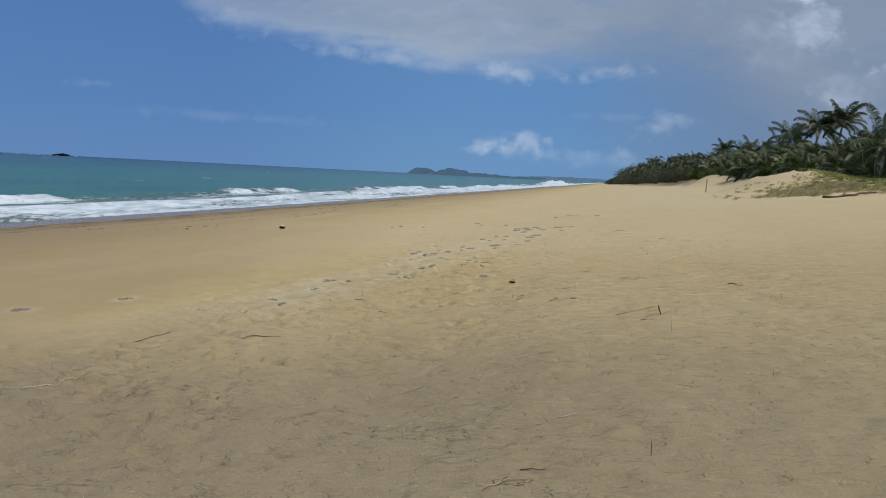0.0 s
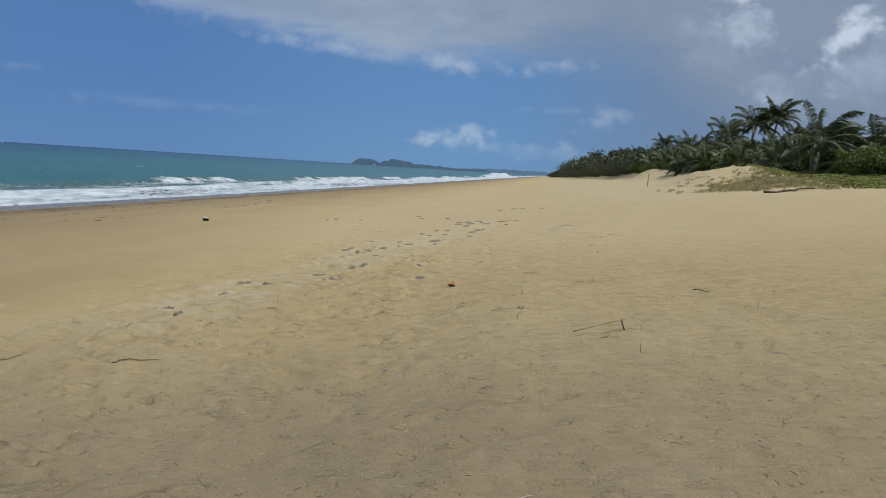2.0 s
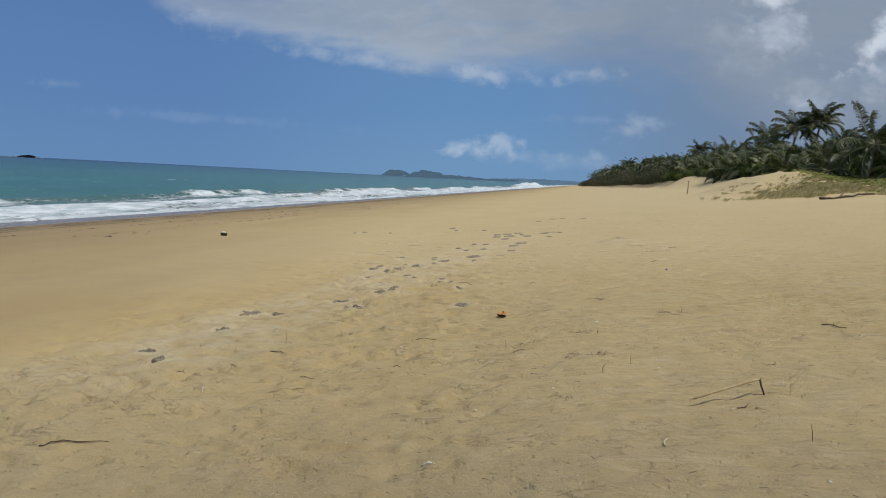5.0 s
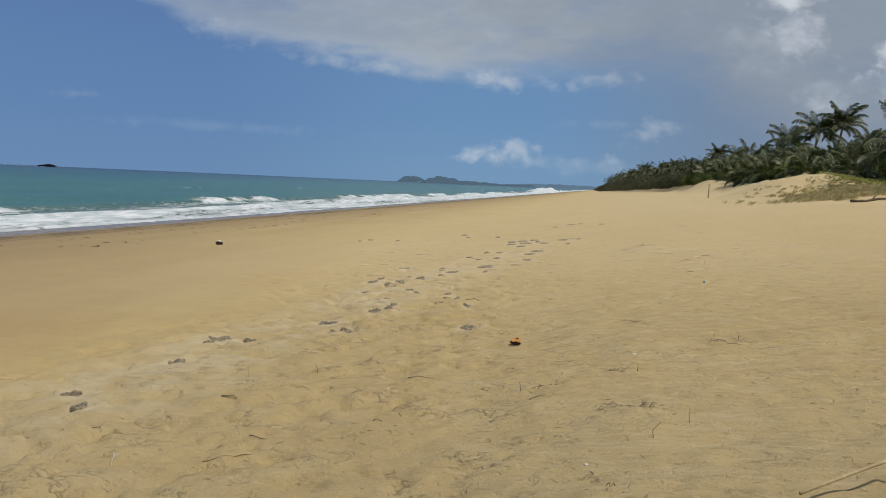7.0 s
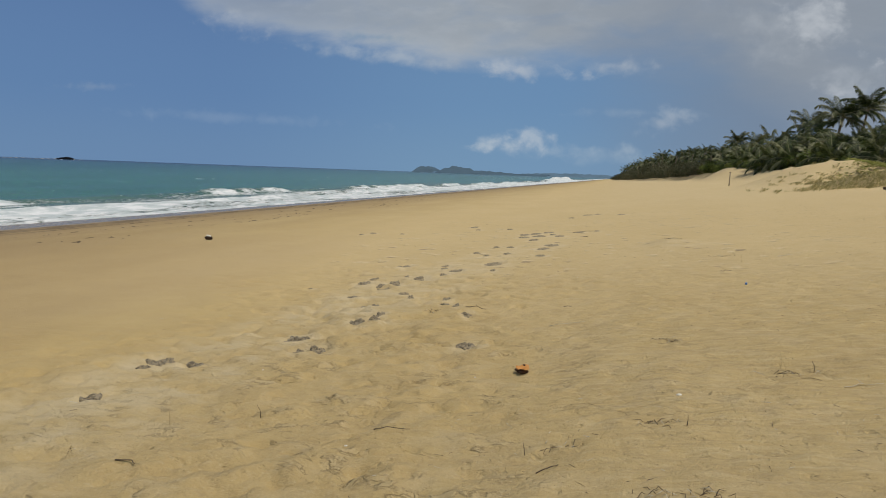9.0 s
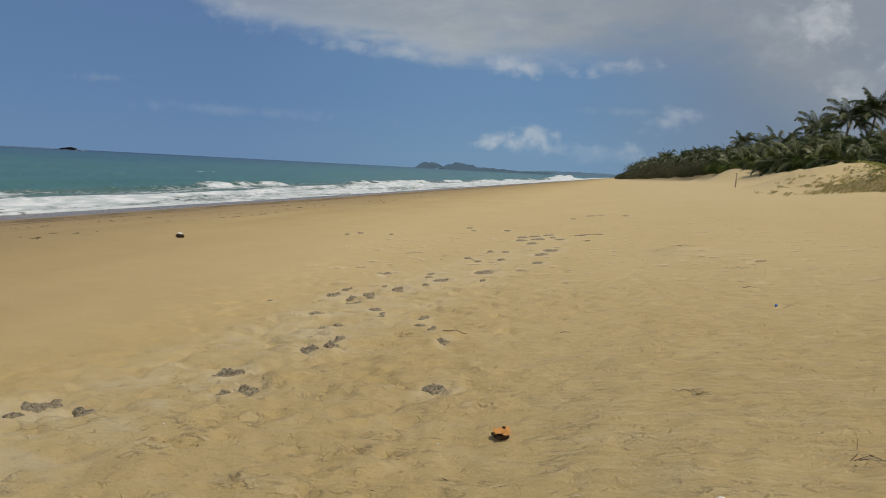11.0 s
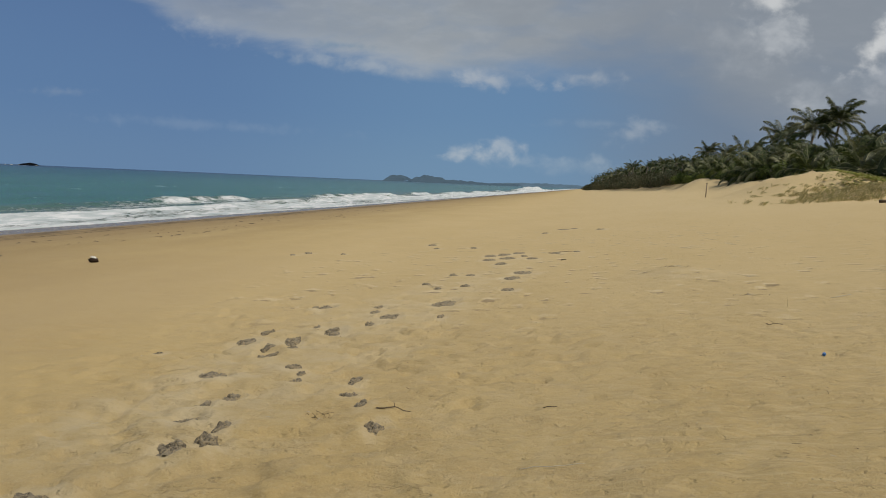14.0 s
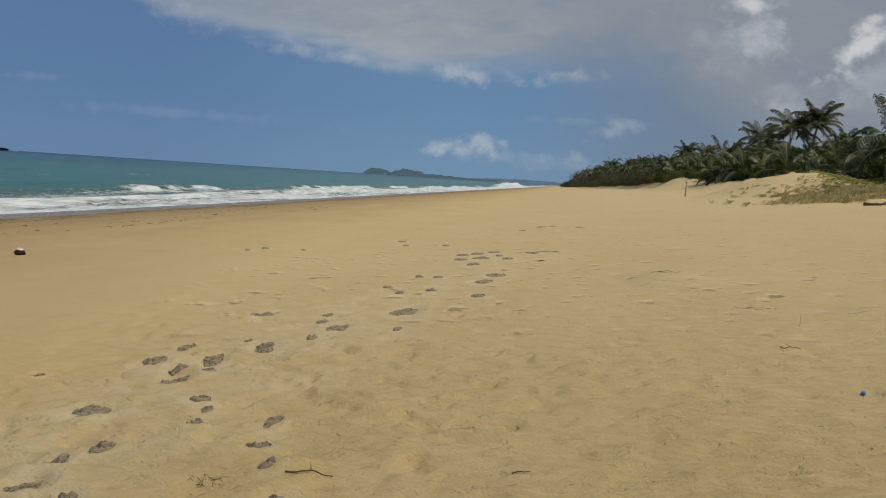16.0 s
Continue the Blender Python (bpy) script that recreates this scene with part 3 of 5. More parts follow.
TRAIL_AHEAD = [(-2.04, 18.19, 0.08), (-2.35, 18.71, 0.10), (-1.61, 18.56, 0.11), (-2.12, 20.15, 0.10), (-1.77, 20.12, 0.10), (-0.83, 18.07, 0.13), (-0.93, 19.63, 0.20), (-0.78, 20.51, 0.22),
               (-1.89, 24.29, 0.18), (-1.80, 23.3, 0.20), (-1.42, 23.7, 0.24), (-1.62, 24.7, 0.20), (-1.25, 25.1, 0.18), (-1.42, 22.34, 0.16), (-1.05, 24.2, 0.11), (-0.82, 23.54, 0.16)]
TRAIL_SIDE = [(-6.59, 24.07, 0.12), (-6.78, 23.47, 0.10), (-5.69, 24.18, 0.09), (-1.04, 33.95, 0.14), (-0.42, 36.45, 0.26), (0.0, 36.9, 0.18), (1.03, 35.72, 0.20), (-4.1, 27.86, 0.16), (-3.73, 26.6, 0.12),
              (-2.69, 26.92, 0.14), (-3.97, 12.89, 0.05), (-3.55, 5.71, 0.09), (-5.73, 5.13, 0.11), (-6.50, 3.82, 0.14), (-0.3, 24.9, 0.16), (0.2, 25.2, 0.12)]
PRINTS = TRAIL + TRAIL_MID + TRAIL_ON + [(x, y, r * 0.92, r * 1.15) for x, y, r in TRAIL_AHEAD + TRAIL_SIDE]


def profile(x):
    s = 0.0
    for d in (-1.6, -0.8, 0.0, 0.8, 1.6):
        s = s + np.interp(x + d, PROFILE_X, PROFILE_Z)
    return s / 5


def hill(x, y, cx, cy, rx, ry, h, turn=0.0):
    c, s = math.cos(radians(turn)), math.sin(radians(turn))
    a, b = (x - cx) * c + (y - cy) * s, -(x - cx) * s + (y - cy) * c
    return h * np.exp(-(a / rx) ** 2 - (b / ry) ** 2)


def land(x, y):
    """The lie of the land without its small relief."""
    x, y = np.asarray(x, float), np.asarray(y, float)
    front = np.interp(y, FRONT_Y, FRONT_X)
    z = profile(x) + 0.11 * smooth(x, -0.3, 1.2) * smooth(y, 12.5, 8.0)
    rise = np.interp(y, [20, 60, 160, 260, 400], [0.8, 1.5, 2.2, 1.4, 0.8])
    z = z + rise * smooth(x - front + 1.2 * (fbm(x * 0.12, y * 0.12, 3, 5) - 0.5), -4.5, 3.0)
    z = z + 1.50 * np.exp(-(((x - 17.5) / 4.7) ** 2 + ((y - 70) / 6.5) ** 2) ** 1.5) + hill(x, y, 24.0, 75, 5.0, 6.0, 0.8)
    z = z + hill(x, y, 19.6, 143, 2.9, 10.0, 1.75) + hill(x, y, 21.5, 112, 2.6, 12.0, 0.9) + hill(x, y, 17.6, 88, 2.5, 8, 0.4)
    z = z + hill(x, y, 19.0, 56, 5.0, 4.0, 0.55) + hill(x, y, 25.0, 60, 5.0, 6.0, 0.5)
    z = z + hill(x, y, 1.95, 19.6, 0.55, 0.8, 0.13) + hill(x, y, 2.6, 19.0, 1.0, 0.9, 0.05)
    dune = np.exp(-((x - 20) / 7.0) ** 2 - ((y - 74) / 22.0) ** 2)
    z = z + dune * (0.6 * (fbm(x * 0.35, y * 0.22, 4, 33) - 0.5) + 0.40 * smooth(fbm(x * 0.4, y * 0.3, 3, 34), 0.48, 0.53))
    far = smooth(y, 20, 60) * smooth(x, -14, -6) * 0.25 * (fbm(x * 0.15, y * 0.05, 3, 31) - 0.5)
    return z + far


def ground_z(x, y):
    z = land(x, y)
    near = 0.2 * smooth(y, 60, 25) + 0.8 * smooth(y, 24, 12)
    trod = smooth(x + 4.0 * (fbm(x * 0.3, y * 0.3, 3, 9) - 0.5), -6.5, -3.0)
    z = z + near * (0.045 * (fbm(x * 0.7, y * 0.9, 4, 2) - 0.5))
    z = z + near * trod * 0.048 * (fbm(x * 2.6, y * 3.6, 4, 3) - 0.5)
    z = z + near * trod * 0.040 * (fbm(x * 6.5, y * 7.5, 3, 4) - 0.5)
    strip = trod * smooth(x, 0.4, -1.4) * smooth(y, 20, 13)
    z = z + strip * 0.040 * smooth(fbm(x * 2.4, y * 2.8, 3, 14), 0.50, 0.62) * smooth(fbm(x * 0.7, y * 0.7, 2, 15), 0.40, 0.58)
    z = z - strip * 0.030 * smooth(fbm(x * 3.4, y * 5.5, 3, 16), 0.60, 0.68)
    pit = fbm(x * 4.2, y * 6.0, 3, 12)
    z = z - near * trod * (0.018 + 0.027 * smooth(x, 1.0, -1.0)) * smooth(pit, 0.60, 0.74) * smooth(fbm(x * 0.6, y * 0.6, 2, 40), 0.35, 0.6)
    z = z + near * 0.006 * np.sin(y * 52 + 5 * fbm(x * 0.9, y * 1.5, 3, 8) * 6.0) * smooth(fbm(x * 0.5, y * 0.5, 3, 19), 0.38, 0.6)
    for px, py, rx, ry in PRINTS:
        m = (np.abs(x - px) < rx * 4) & (np.abs(y - py) < ry * 4)
        if not m.any():
            continue
        d2 = ((x[m] - px) / (rx * 1.25)) ** 2 + ((y[m] - py) / (ry * 1.25)) ** 2
        deep = min(1.0, rx / 0.10) * min(1.0, max(0.3, (24 - py) / 8))
        z[m] += deep * (0.010 * np.exp(-(np.sqrt(d2) - 1.5) ** 2 * 6) - 0.024 * np.exp(-d2 * d2))
    return z


def thrown_sand(x, y):
    """How much dry sand was kicked out over the ground, beside and behind each footprint."""
    t = x * 0.0
    for px, py, rx, ry in PRINTS:
        m = (np.abs(x - px) < rx * 5) & (np.abs(y - py) < ry * 5)
        d = np.sqrt(((x[m] - px - 0.04) / (rx * 1.3)) ** 2 + ((y[m] - py + ry * 0.5) / (ry * 1.5)) ** 2)
        t[m] = np.maximum(t[m], np.exp(-(np.maximum(d - 1.0, 0.0) * 2.6) ** 2))
    return np.maximum(t, 0.9 * np.exp(-((x - 2.05) / 0.75) ** 2 - ((y - 19.2) / 0.9) ** 2))


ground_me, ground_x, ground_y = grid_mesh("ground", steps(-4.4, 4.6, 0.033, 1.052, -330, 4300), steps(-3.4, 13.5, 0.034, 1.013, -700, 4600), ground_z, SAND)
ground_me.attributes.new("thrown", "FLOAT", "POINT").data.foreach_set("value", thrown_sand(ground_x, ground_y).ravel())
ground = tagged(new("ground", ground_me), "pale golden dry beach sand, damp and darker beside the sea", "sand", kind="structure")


def on_ground(x, y, lift=0.0):
    return float(ground_z(np.array([float(x)]), np.array([float(y)]))[0]) + lift


# ---- sea ----
def sea_parts(x, y):
    """Height and foam of the sea; the foot of the beach is at x = -30."""
    lobe = -30.2 - 1.1 * smooth(y, 50, 28) + 1.5 * (fbm(y * 0.05, y * 0 + 3.0, 3, 50) - 0.5) + 0.7 * (fbm(y * 0.3, y * 0, 2, 51) - 0.5)
    crest = -37.5 + 4.0 * (fbm(y * 0.022, y * 0, 3, 52) - 0.5)
    tall = 0.14 + 0.36 * smooth(fbm(y * 0.03, y * 0 + 7, 2, 53), 0.3, 0.7)
    s = x - crest
    ridge = np.where(s > 0, np.exp(-(s / 1.3) ** 2), np.exp(-(s / 3.4) ** 2))
    swell = 0.22 * np.sin((x + 6 * fbm(x * 0.01, y * 0.008, 2, 54) * 6) * 0.24) * smooth(x, -33, -50) * smooth(x, -500, -200)
    rough = fbm(x * 0.8, y * 0.5, 4, 55) - 0.5
    body = smooth(s, -0.6, 0.8) * smooth(x, -28.5, -31)
    z = SEA_Z + swell + tall * ridge + 0.16 * smooth(s, -2, 3) * smooth(x, -30, -37) + rough * (0.40 * body * smooth(x, -30, -34) + 0.10 * smooth(x, -34, -42))
    bed = profile(x) + 0.03 + 0.05 * smooth(x, -30, -33)
    z = np.maximum(z, bed)
    z = np.where(x > lobe, profile(x) - 0.02 - 0.25 * (x - lobe), z)
    ragged = 1.6 * (fbm(x * 0.2, y * 0.35, 3, 61) - 0.5)
    foam = smooth(s + ragged, -1.4, 0.9) * (0.70 + 0.12 * np.exp(-(s / 1.6) ** 2) + 1.0 * (fbm(x * 0.45, y * 0.10, 4, 56) - 0.42))
    foam = foam - 0.14 * smooth(x, -34.5, -32.0) * (1 - smooth(x, lobe - 0.9, lobe - 0.2))
    behind = 0.62 * smooth(s, -11, -2.5) * np.clip(fbm(x * 0.5, y * 0.10, 4, 57) * 2.6 - 0.85, 0, 1)
    second = -43.5 + 5.0 * (fbm(y * 0.02, y * 0 + 20, 2, 58) - 0.5)
    # the outer breaker: a smooth green wall where it still stands, a torn white crest where it falls
    fall = smooth(fbm(y * 0.045, y * 0 + 31, 2, 59), 0.53, 0.64)
    q = x - second - 1.2 * (fbm(y * 0.25, x * 0, 3, 62) - 0.5)
    wall = np.where(q > 0, np.exp(-(q / 1.3) ** 2), np.exp(-(q / 3.6) ** 2))
    lumps = fbm(x * 0.55, y * 0.45, 4, 63) - 0.42
    z = z + (0.34 + 0.22 * fall) * wall + 0.55 * fall * lumps * np.exp(-((q - 0.6) / 1.7) ** 2)
    outer = fall * (np.exp(-((q - 0.9) / 1.5) ** 2) * (0.36 + 2.4 * lumps) + 0.55 * smooth(q, 0, 1.5) * smooth(s, 1.0, -1.0) * (fbm(x * 0.5, y * 0.14, 3, 64) * 1.7 - 0.25))
    outer = outer + (1 - fall) * 0.30 * np.exp(-((q - 2.2) / 0.8) ** 2) * smooth(fbm(y * 0.12, x * 0, 2, 65), 0.45, 0.6)
    # spray where the swell breaks heavily on the far point
    burst = np.exp(-((x + 37.0) / 7.0) ** 2) * smooth(y, 430, 520) * smooth(y, 720, 600)
    z = z + 3.4 * burst * (0.55 + 0.9 * (fbm(x * 0.35, y * 0.02, 3, 66) - 0.3))
    return z, np.clip(foam + behind + outer + 1.6 * burst, 0, 1.2)


sea_x = -steps(28.0, 64.0, 0.3, 1.05, 27.0, 4950)[::-1]
sea_y = steps(18.0, 130.0, 0.45, 1.03, -600, 4900)
sea_me, sx, sy = grid_mesh("sea", sea_x, sea_y, lambda x, y: sea_parts(x, y)[0], SEA)
sea_me.attributes.new("foam", "FLOAT", "POINT").data.foreach_set("value", sea_parts(sx, sy)[1].ravel())
sea = tagged(new("water", sea_me), "turquoise sea with white foaming surf along the beach", "sea", kind="structure")

# ---- far land ----


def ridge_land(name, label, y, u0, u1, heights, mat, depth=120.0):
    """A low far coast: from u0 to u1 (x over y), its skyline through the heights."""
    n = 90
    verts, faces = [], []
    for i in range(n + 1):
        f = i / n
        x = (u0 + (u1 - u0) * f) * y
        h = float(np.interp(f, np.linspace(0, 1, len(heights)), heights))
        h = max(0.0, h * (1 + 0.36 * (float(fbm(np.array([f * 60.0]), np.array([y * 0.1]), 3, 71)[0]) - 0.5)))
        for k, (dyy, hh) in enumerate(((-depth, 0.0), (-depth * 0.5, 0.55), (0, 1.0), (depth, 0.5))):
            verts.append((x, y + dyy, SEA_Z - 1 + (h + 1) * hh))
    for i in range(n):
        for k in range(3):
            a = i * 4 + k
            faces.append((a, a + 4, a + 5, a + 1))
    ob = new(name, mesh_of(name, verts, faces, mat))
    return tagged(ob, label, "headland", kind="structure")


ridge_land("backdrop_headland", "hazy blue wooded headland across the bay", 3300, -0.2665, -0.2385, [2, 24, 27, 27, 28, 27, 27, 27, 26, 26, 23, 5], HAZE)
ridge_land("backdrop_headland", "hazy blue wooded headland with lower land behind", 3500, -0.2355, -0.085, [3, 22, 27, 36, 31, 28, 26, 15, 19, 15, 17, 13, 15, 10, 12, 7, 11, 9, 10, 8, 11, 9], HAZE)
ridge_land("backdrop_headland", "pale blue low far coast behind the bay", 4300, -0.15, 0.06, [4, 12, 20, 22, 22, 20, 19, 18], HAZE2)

rock = thing("sea_rock", "flat black rock awash far out at sea", "rock", pose(-1660, 2010, SEA_Z, 0, 0, 40))
part("rock_body", lump(1.0, (26, 12, 7.5), 0.35, 4, 3), ROCK, rock)
part("rock_shelf", lump(1.0, (12, 9, 4.5), 0.4, 9, 3), ROCK, rock).location = (-20, 3, 0)
reef = new("reef_foam", mesh_of("reef_foam", [(x, y + 3 * math.sin(x * 0.11), 0.9 + 0.8 * math.sin(x * 0.37) * (1 if y else 0)) for x in range(-190, 60, 4) for y in (-3, 0, 3)],
                                [(i * 3 + k, i * 3 + k + 3, i * 3 + k + 4, i * 3 + k + 1) for i in range(62) for k in (0, 1)], WHITE))
reef.matrix_world = pose(-1660, 1995, SEA_Z, 0, 0, 38)
tagged(reef, "thin white line of surf breaking on a reef", "surf", kind="stuff")

# ---- plants ----


def frond_mesh(az, el, length, seed, wind=0.0, leaf=FROND):
    """A feathered palm frond that leaves the crown at az, el (degrees) and droops; wind bends it to +x."""
    rng = random.Random(seed)
    d = Vector((math.cos(radians(az)) * math.cos(radians(el)), math.sin(radians(az)) * math.cos(radians(el)), math.sin(radians(el))))
    n, p, pts, ways = 14, Vector((0, 0, 0)), [], []
    for i in range(n):
        pts.append(p.copy())
        ways.append(d.copy())
        p = p + d * (length / (n - 1))
        d = (d + Vector((wind * 0.045, wind * 0.012, -0.020 - 0.27 * (i / n) ** 1.5))).normalized()
    s = Vector((math.sin(radians(az)), -math.cos(radians(az)), 0))
    verts, faces, ribs, bars = [], [], [], []
    for i in range(n):
        w = 0.055 * (1 - 0.75 * i / n)
        ribs += [pts[i] - s * w, pts[i] + s * w, pts[i] + Vector((0, 0, w * 1.2))]
        if i:
            a = 3 * i
            bars += [(a - 3, a - 2, a + 1, a), (a - 2, a - 1, a + 2, a + 1), (a - 1, a - 3, a, a + 2)]
    leaves = 54
    for i in range(leaves):
        f = 0.16 + 0.84 * i / (leaves - 1)
        k = min(int(f * (n - 1)), n - 2)
        t = f * (n - 1) - k
        base, way = pts[k].lerp(pts[k + 1], t), ways[k]
        size = length * 0.255 * (0.30 + 0.85 * math.sin(math.pi * (0.16 + f * 0.74)) ** 0.8) * rng.uniform(0.8, 1.1)
        for side in (-1, 1):
            out = (s * side * 0.75 + way * 0.95 + Vector((wind * 0.30, 0, -0.40 + rng.uniform(-0.35, 0.25)))).normalized()
            tip_way = (out + Vector((wind * 0.35, 0, -0.8))).normalized()
            m1, tip = base + out * size * 0.55, base + out * size * 0.55 + tip_way * size * 0.45
            w = way * 0.042 * length / 4.0 * rng.uniform(0.7, 1.2)
            o = len(verts)
            verts += [base - w * 0.6, base + w * 0.6, m1 + w, m1 - w, tip]
            faces += [(o, o + 1, o + 2, o + 3), (o + 3, o + 2, o + 4)]
    return mesh_of("frond", verts, faces, leaf), mesh_of("midrib", ribs, bars, MIDRIB)


def crown_meshes(count, seed, wind, length, leaf=FROND):
    rng = random.Random(seed)
    out = []
    for i in range(count):
        az = i * 137.5 + rng.uniform(-14, 14)
        el = min(66, 70 - 90 * (i / (count - 1)) ** 1.1 + rng.uniform(-10, 10))
        out.append(frond_mesh(az, el, length * rng.uniform(0.85, 1.1), seed * 100 + i, wind, leaf))
    return out


def palm(height, lean, crown, seed, label, ribs=True):
    rng = random.Random(seed)
    ob = thing("coconut_palm", label, "palm tree", Matrix.Identity(4), "coconut palms behind the beach")
    pts, radii = [], []
    for i in range(9):
        f = i / 8
        pts.append((lean[0] * f * f, lean[1] * f * f, -0.3 + (height + 0.3) * f))
        radii.append(0.19 - 0.07 * f + (0.10 if i == 0 else 0.0))
    part("trunk", tube(pts, radii, 8), TRUNK, ob, "grey ringed palm trunk")
    for me, rib in crown:
        fr = part_mesh("frond", me, ob)
        if ribs:
            part_mesh("midrib", rib, fr, "pale green-brown midrib")
        fr.location = (lean[0] + rng.uniform(-0.05, 0.05), lean[1], height - 0.05)
    return ob


def leaf_cloud(name, blobs, count, size, mat, seed, flat=0.3):
    """Leaves set over a group of uneven rounded masses, with gaps between them."""
    rng = random.Random(seed)
    verts, faces = [], []
    for _ in range(count):
        cx, cy, cz, rx, ry, rz = rng.choice(blobs)
        d = Vector((rng.gauss(0, 1), rng.gauss(0, 1), rng.gauss(0.25, 1))).normalized()
        lumpy = 0.80 + 0.42 * noise.noise(d * 2.3 + Vector((cx, cy, cz + seed))) + 0.22 * noise.noise(d * 6.0 + Vector((cy, cx, seed)))
        r = lumpy * rng.uniform(0.72, 1.06)
        p = Vector((cx + d.x * rx * r, cy + d.y * ry * r, cz + d.z * rz * r))
        if p.z < 0.02:
            p.z = rng.uniform(0.02, 0.3)
        nrm = (d + Vector((rng.uniform(-0.7, 0.7), rng.uniform(-0.7, 0.7), rng.uniform(-0.2, 0.9)))).normalized()
        a = nrm.orthogonal().normalized()
        a.rotate(Matrix.Rotation(rng.uniform(0, 6.28), 3, nrm))
        b = nrm.cross(a)
        L, W = size * rng.uniform(0.6, 1.3), size * rng.uniform(0.35, 0.6)
        o = len(verts)
        verts += [p - a * L * 0.5, p + b * W * 0.5 + nrm * 0.06 * L, p + a * L * 0.55 - nrm * flat * L * 0.4, p - b * W * 0.5 + nrm * 0.06 * L]
        faces.append((o, o + 1, o + 2, o + 3))
    return mesh_of(name, verts, faces, mat, False)


def shrub(width, height, seed, mat, label, size=0.34, count=2600):
    rng = random.Random(seed)
    ob = thing("shrub", label, "shrub", Matrix.Identity(4), "thicket along the dune")
    blobs = [(rng.uniform(-0.5, 0.5) * width, rng.uniform(-0.4, 0.4) * width, height * rng.uniform(0.25, 0.55), width * rng.uniform(0.25, 0.4), width * rng.uniform(0.25, 0.4), height * rng.uniform(0.35, 0.5)) for _ in range(7)]
    part_mesh("foliage", leaf_cloud("foliage", blobs, count, size, mat, seed), ob)
    for k in range(3):
        a = rng.uniform(0, 6.28)
        part("stem", tube([(0.2 * math.cos(a), 0.2 * math.sin(a), -0.3), (0.5 * math.cos(a), 0.5 * math.sin(a), height * 0.3), (width * 0.3 * math.cos(a), width * 0.3 * math.sin(a), height * 0.6)], [0.07, 0.05, 0.02], 6), TRUNK, ob)
    return ob


def tree(height, width, seed, label):
    rng = random.Random(seed)
    ob = thing("broadleaf_tree", label, "tree", Matrix.Identity(4), "trees behind the dune")
    blobs = []
    part("trunk", tube([(0, 0, -0.4), (0.1, 0.05, height * 0.3), (0.25, 0, height * 0.6)], [0.22, 0.17, 0.10], 8), TRUNK, ob)
    for k in range(6):
        a = k * 1.05 + rng.uniform(-0.3, 0.3)
        c = (width * 0.34 * math.cos(a), width * 0.34 * math.sin(a), height * rng.uniform(0.5, 0.85))
        part("limb", tube([(0.1, 0.05, height * 0.3), (c[0] * 0.5, c[1] * 0.5, height * 0.5), c], [0.10, 0.07, 0.03], 6), TRUNK, ob)
        blobs.append((*c, width * rng.uniform(0.22, 0.32), width * rng.uniform(0.22, 0.32), height * rng.uniform(0.13, 0.2)))
    blobs.append((0, 0, height * 0.82, width * 0.3, width * 0.3, height * 0.17))
    blobs.append((0, 0, height * 0.45, width * 0.4, width * 0.4, height * 0.25))
    part_mesh("crown", leaf_cloud("crown", blobs, 3600, 0.42, TREELEAF, seed), ob)
    return ob


CROWNS = [crown_meshes(27, 11, 0.5, 3.3), crown_meshes(24, 23, 0.8, 3.1), crown_meshes(17, 37, 0.7, 3.6), crown_meshes(21, 53, 1.4, 4.3), crown_meshes(12, 59, 0.6, 3.0, YOUNG)]
PALM_TEXT = "tall coconut palm with grey-green fronds blown by the wind"
LOW_TEXT = "low young coconut palm with drooping fronds among the thicket"
far_palms = [palm(7.5, (0.8, 0.3), CROWNS[0], 1, PALM_TEXT), palm(5.5, (0.5, -0.4), CROWNS[1], 2, PALM_TEXT), palm(1.4, (0.2, 0.0), CROWNS[2], 3, LOW_TEXT),
             palm(3.2, (0.3, 0.0), CROWNS[3], 4, "leaning coconut palm with long fronds swept by the wind"), palm(0.9, (0.1, 0.0), CROWNS[4], 5, "young yellow-green coconut palm at the edge of the thicket"),
             palm(7.5, (0.7, 0.2), CROWNS[0][::2], 6, PALM_TEXT, False), palm(5.5, (0.5, -0.3), CROWNS[1][::2], 7, PALM_TEXT, False)]
shrubs = [shrub(4.4, 2.3, 41, LEAF, "dense glossy green seaside shrub on the dune"), shrub(4.0, 2.8, 42, LEAF, "dense glossy green seaside shrub on the dune"), shrub(5.0, 2.4, 43, LEAF, "dense glossy green seaside shrub on the dune")]
scrubs = [shrub(5.0, 3.0, 51, SCRUB, "dull grey-green scrub at the edge of the beach", 0.3, 2200), shrub(6.0, 3.6, 52, SCRUB, "dull grey-green scrub at the edge of the beach", 0.3, 2400)]
trees = [tree(7.5, 6.0, 61, "dark green broadleaf tree with a rounded crown"), tree(6.5, 6.5, 62, "dark green broadleaf tree with a rounded crown")]


used = set()


def plant(kinds, k, x, y, scale, turn, sink=0.15, base=None):
    """Stands one of the kinds on the ground; the first use takes the model itself."""
    ob = kinds[k % len(kinds)]
    m = pose(x, y, (float(land(x, y)) if base is None else base) - sink, 0, 0, turn)
    if ob.name not in used:
        used.add(ob.name)
        ob.matrix_world = m
        ob.scale = (scale,) * 3
        return ob
    c = copy_thing(ob, m)
    c.scale = (scale,) * 3
    return c


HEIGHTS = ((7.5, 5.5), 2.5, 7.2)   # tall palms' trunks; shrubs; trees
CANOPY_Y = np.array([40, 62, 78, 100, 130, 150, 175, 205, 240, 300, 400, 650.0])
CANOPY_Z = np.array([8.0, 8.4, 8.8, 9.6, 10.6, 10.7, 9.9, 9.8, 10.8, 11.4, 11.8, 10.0])


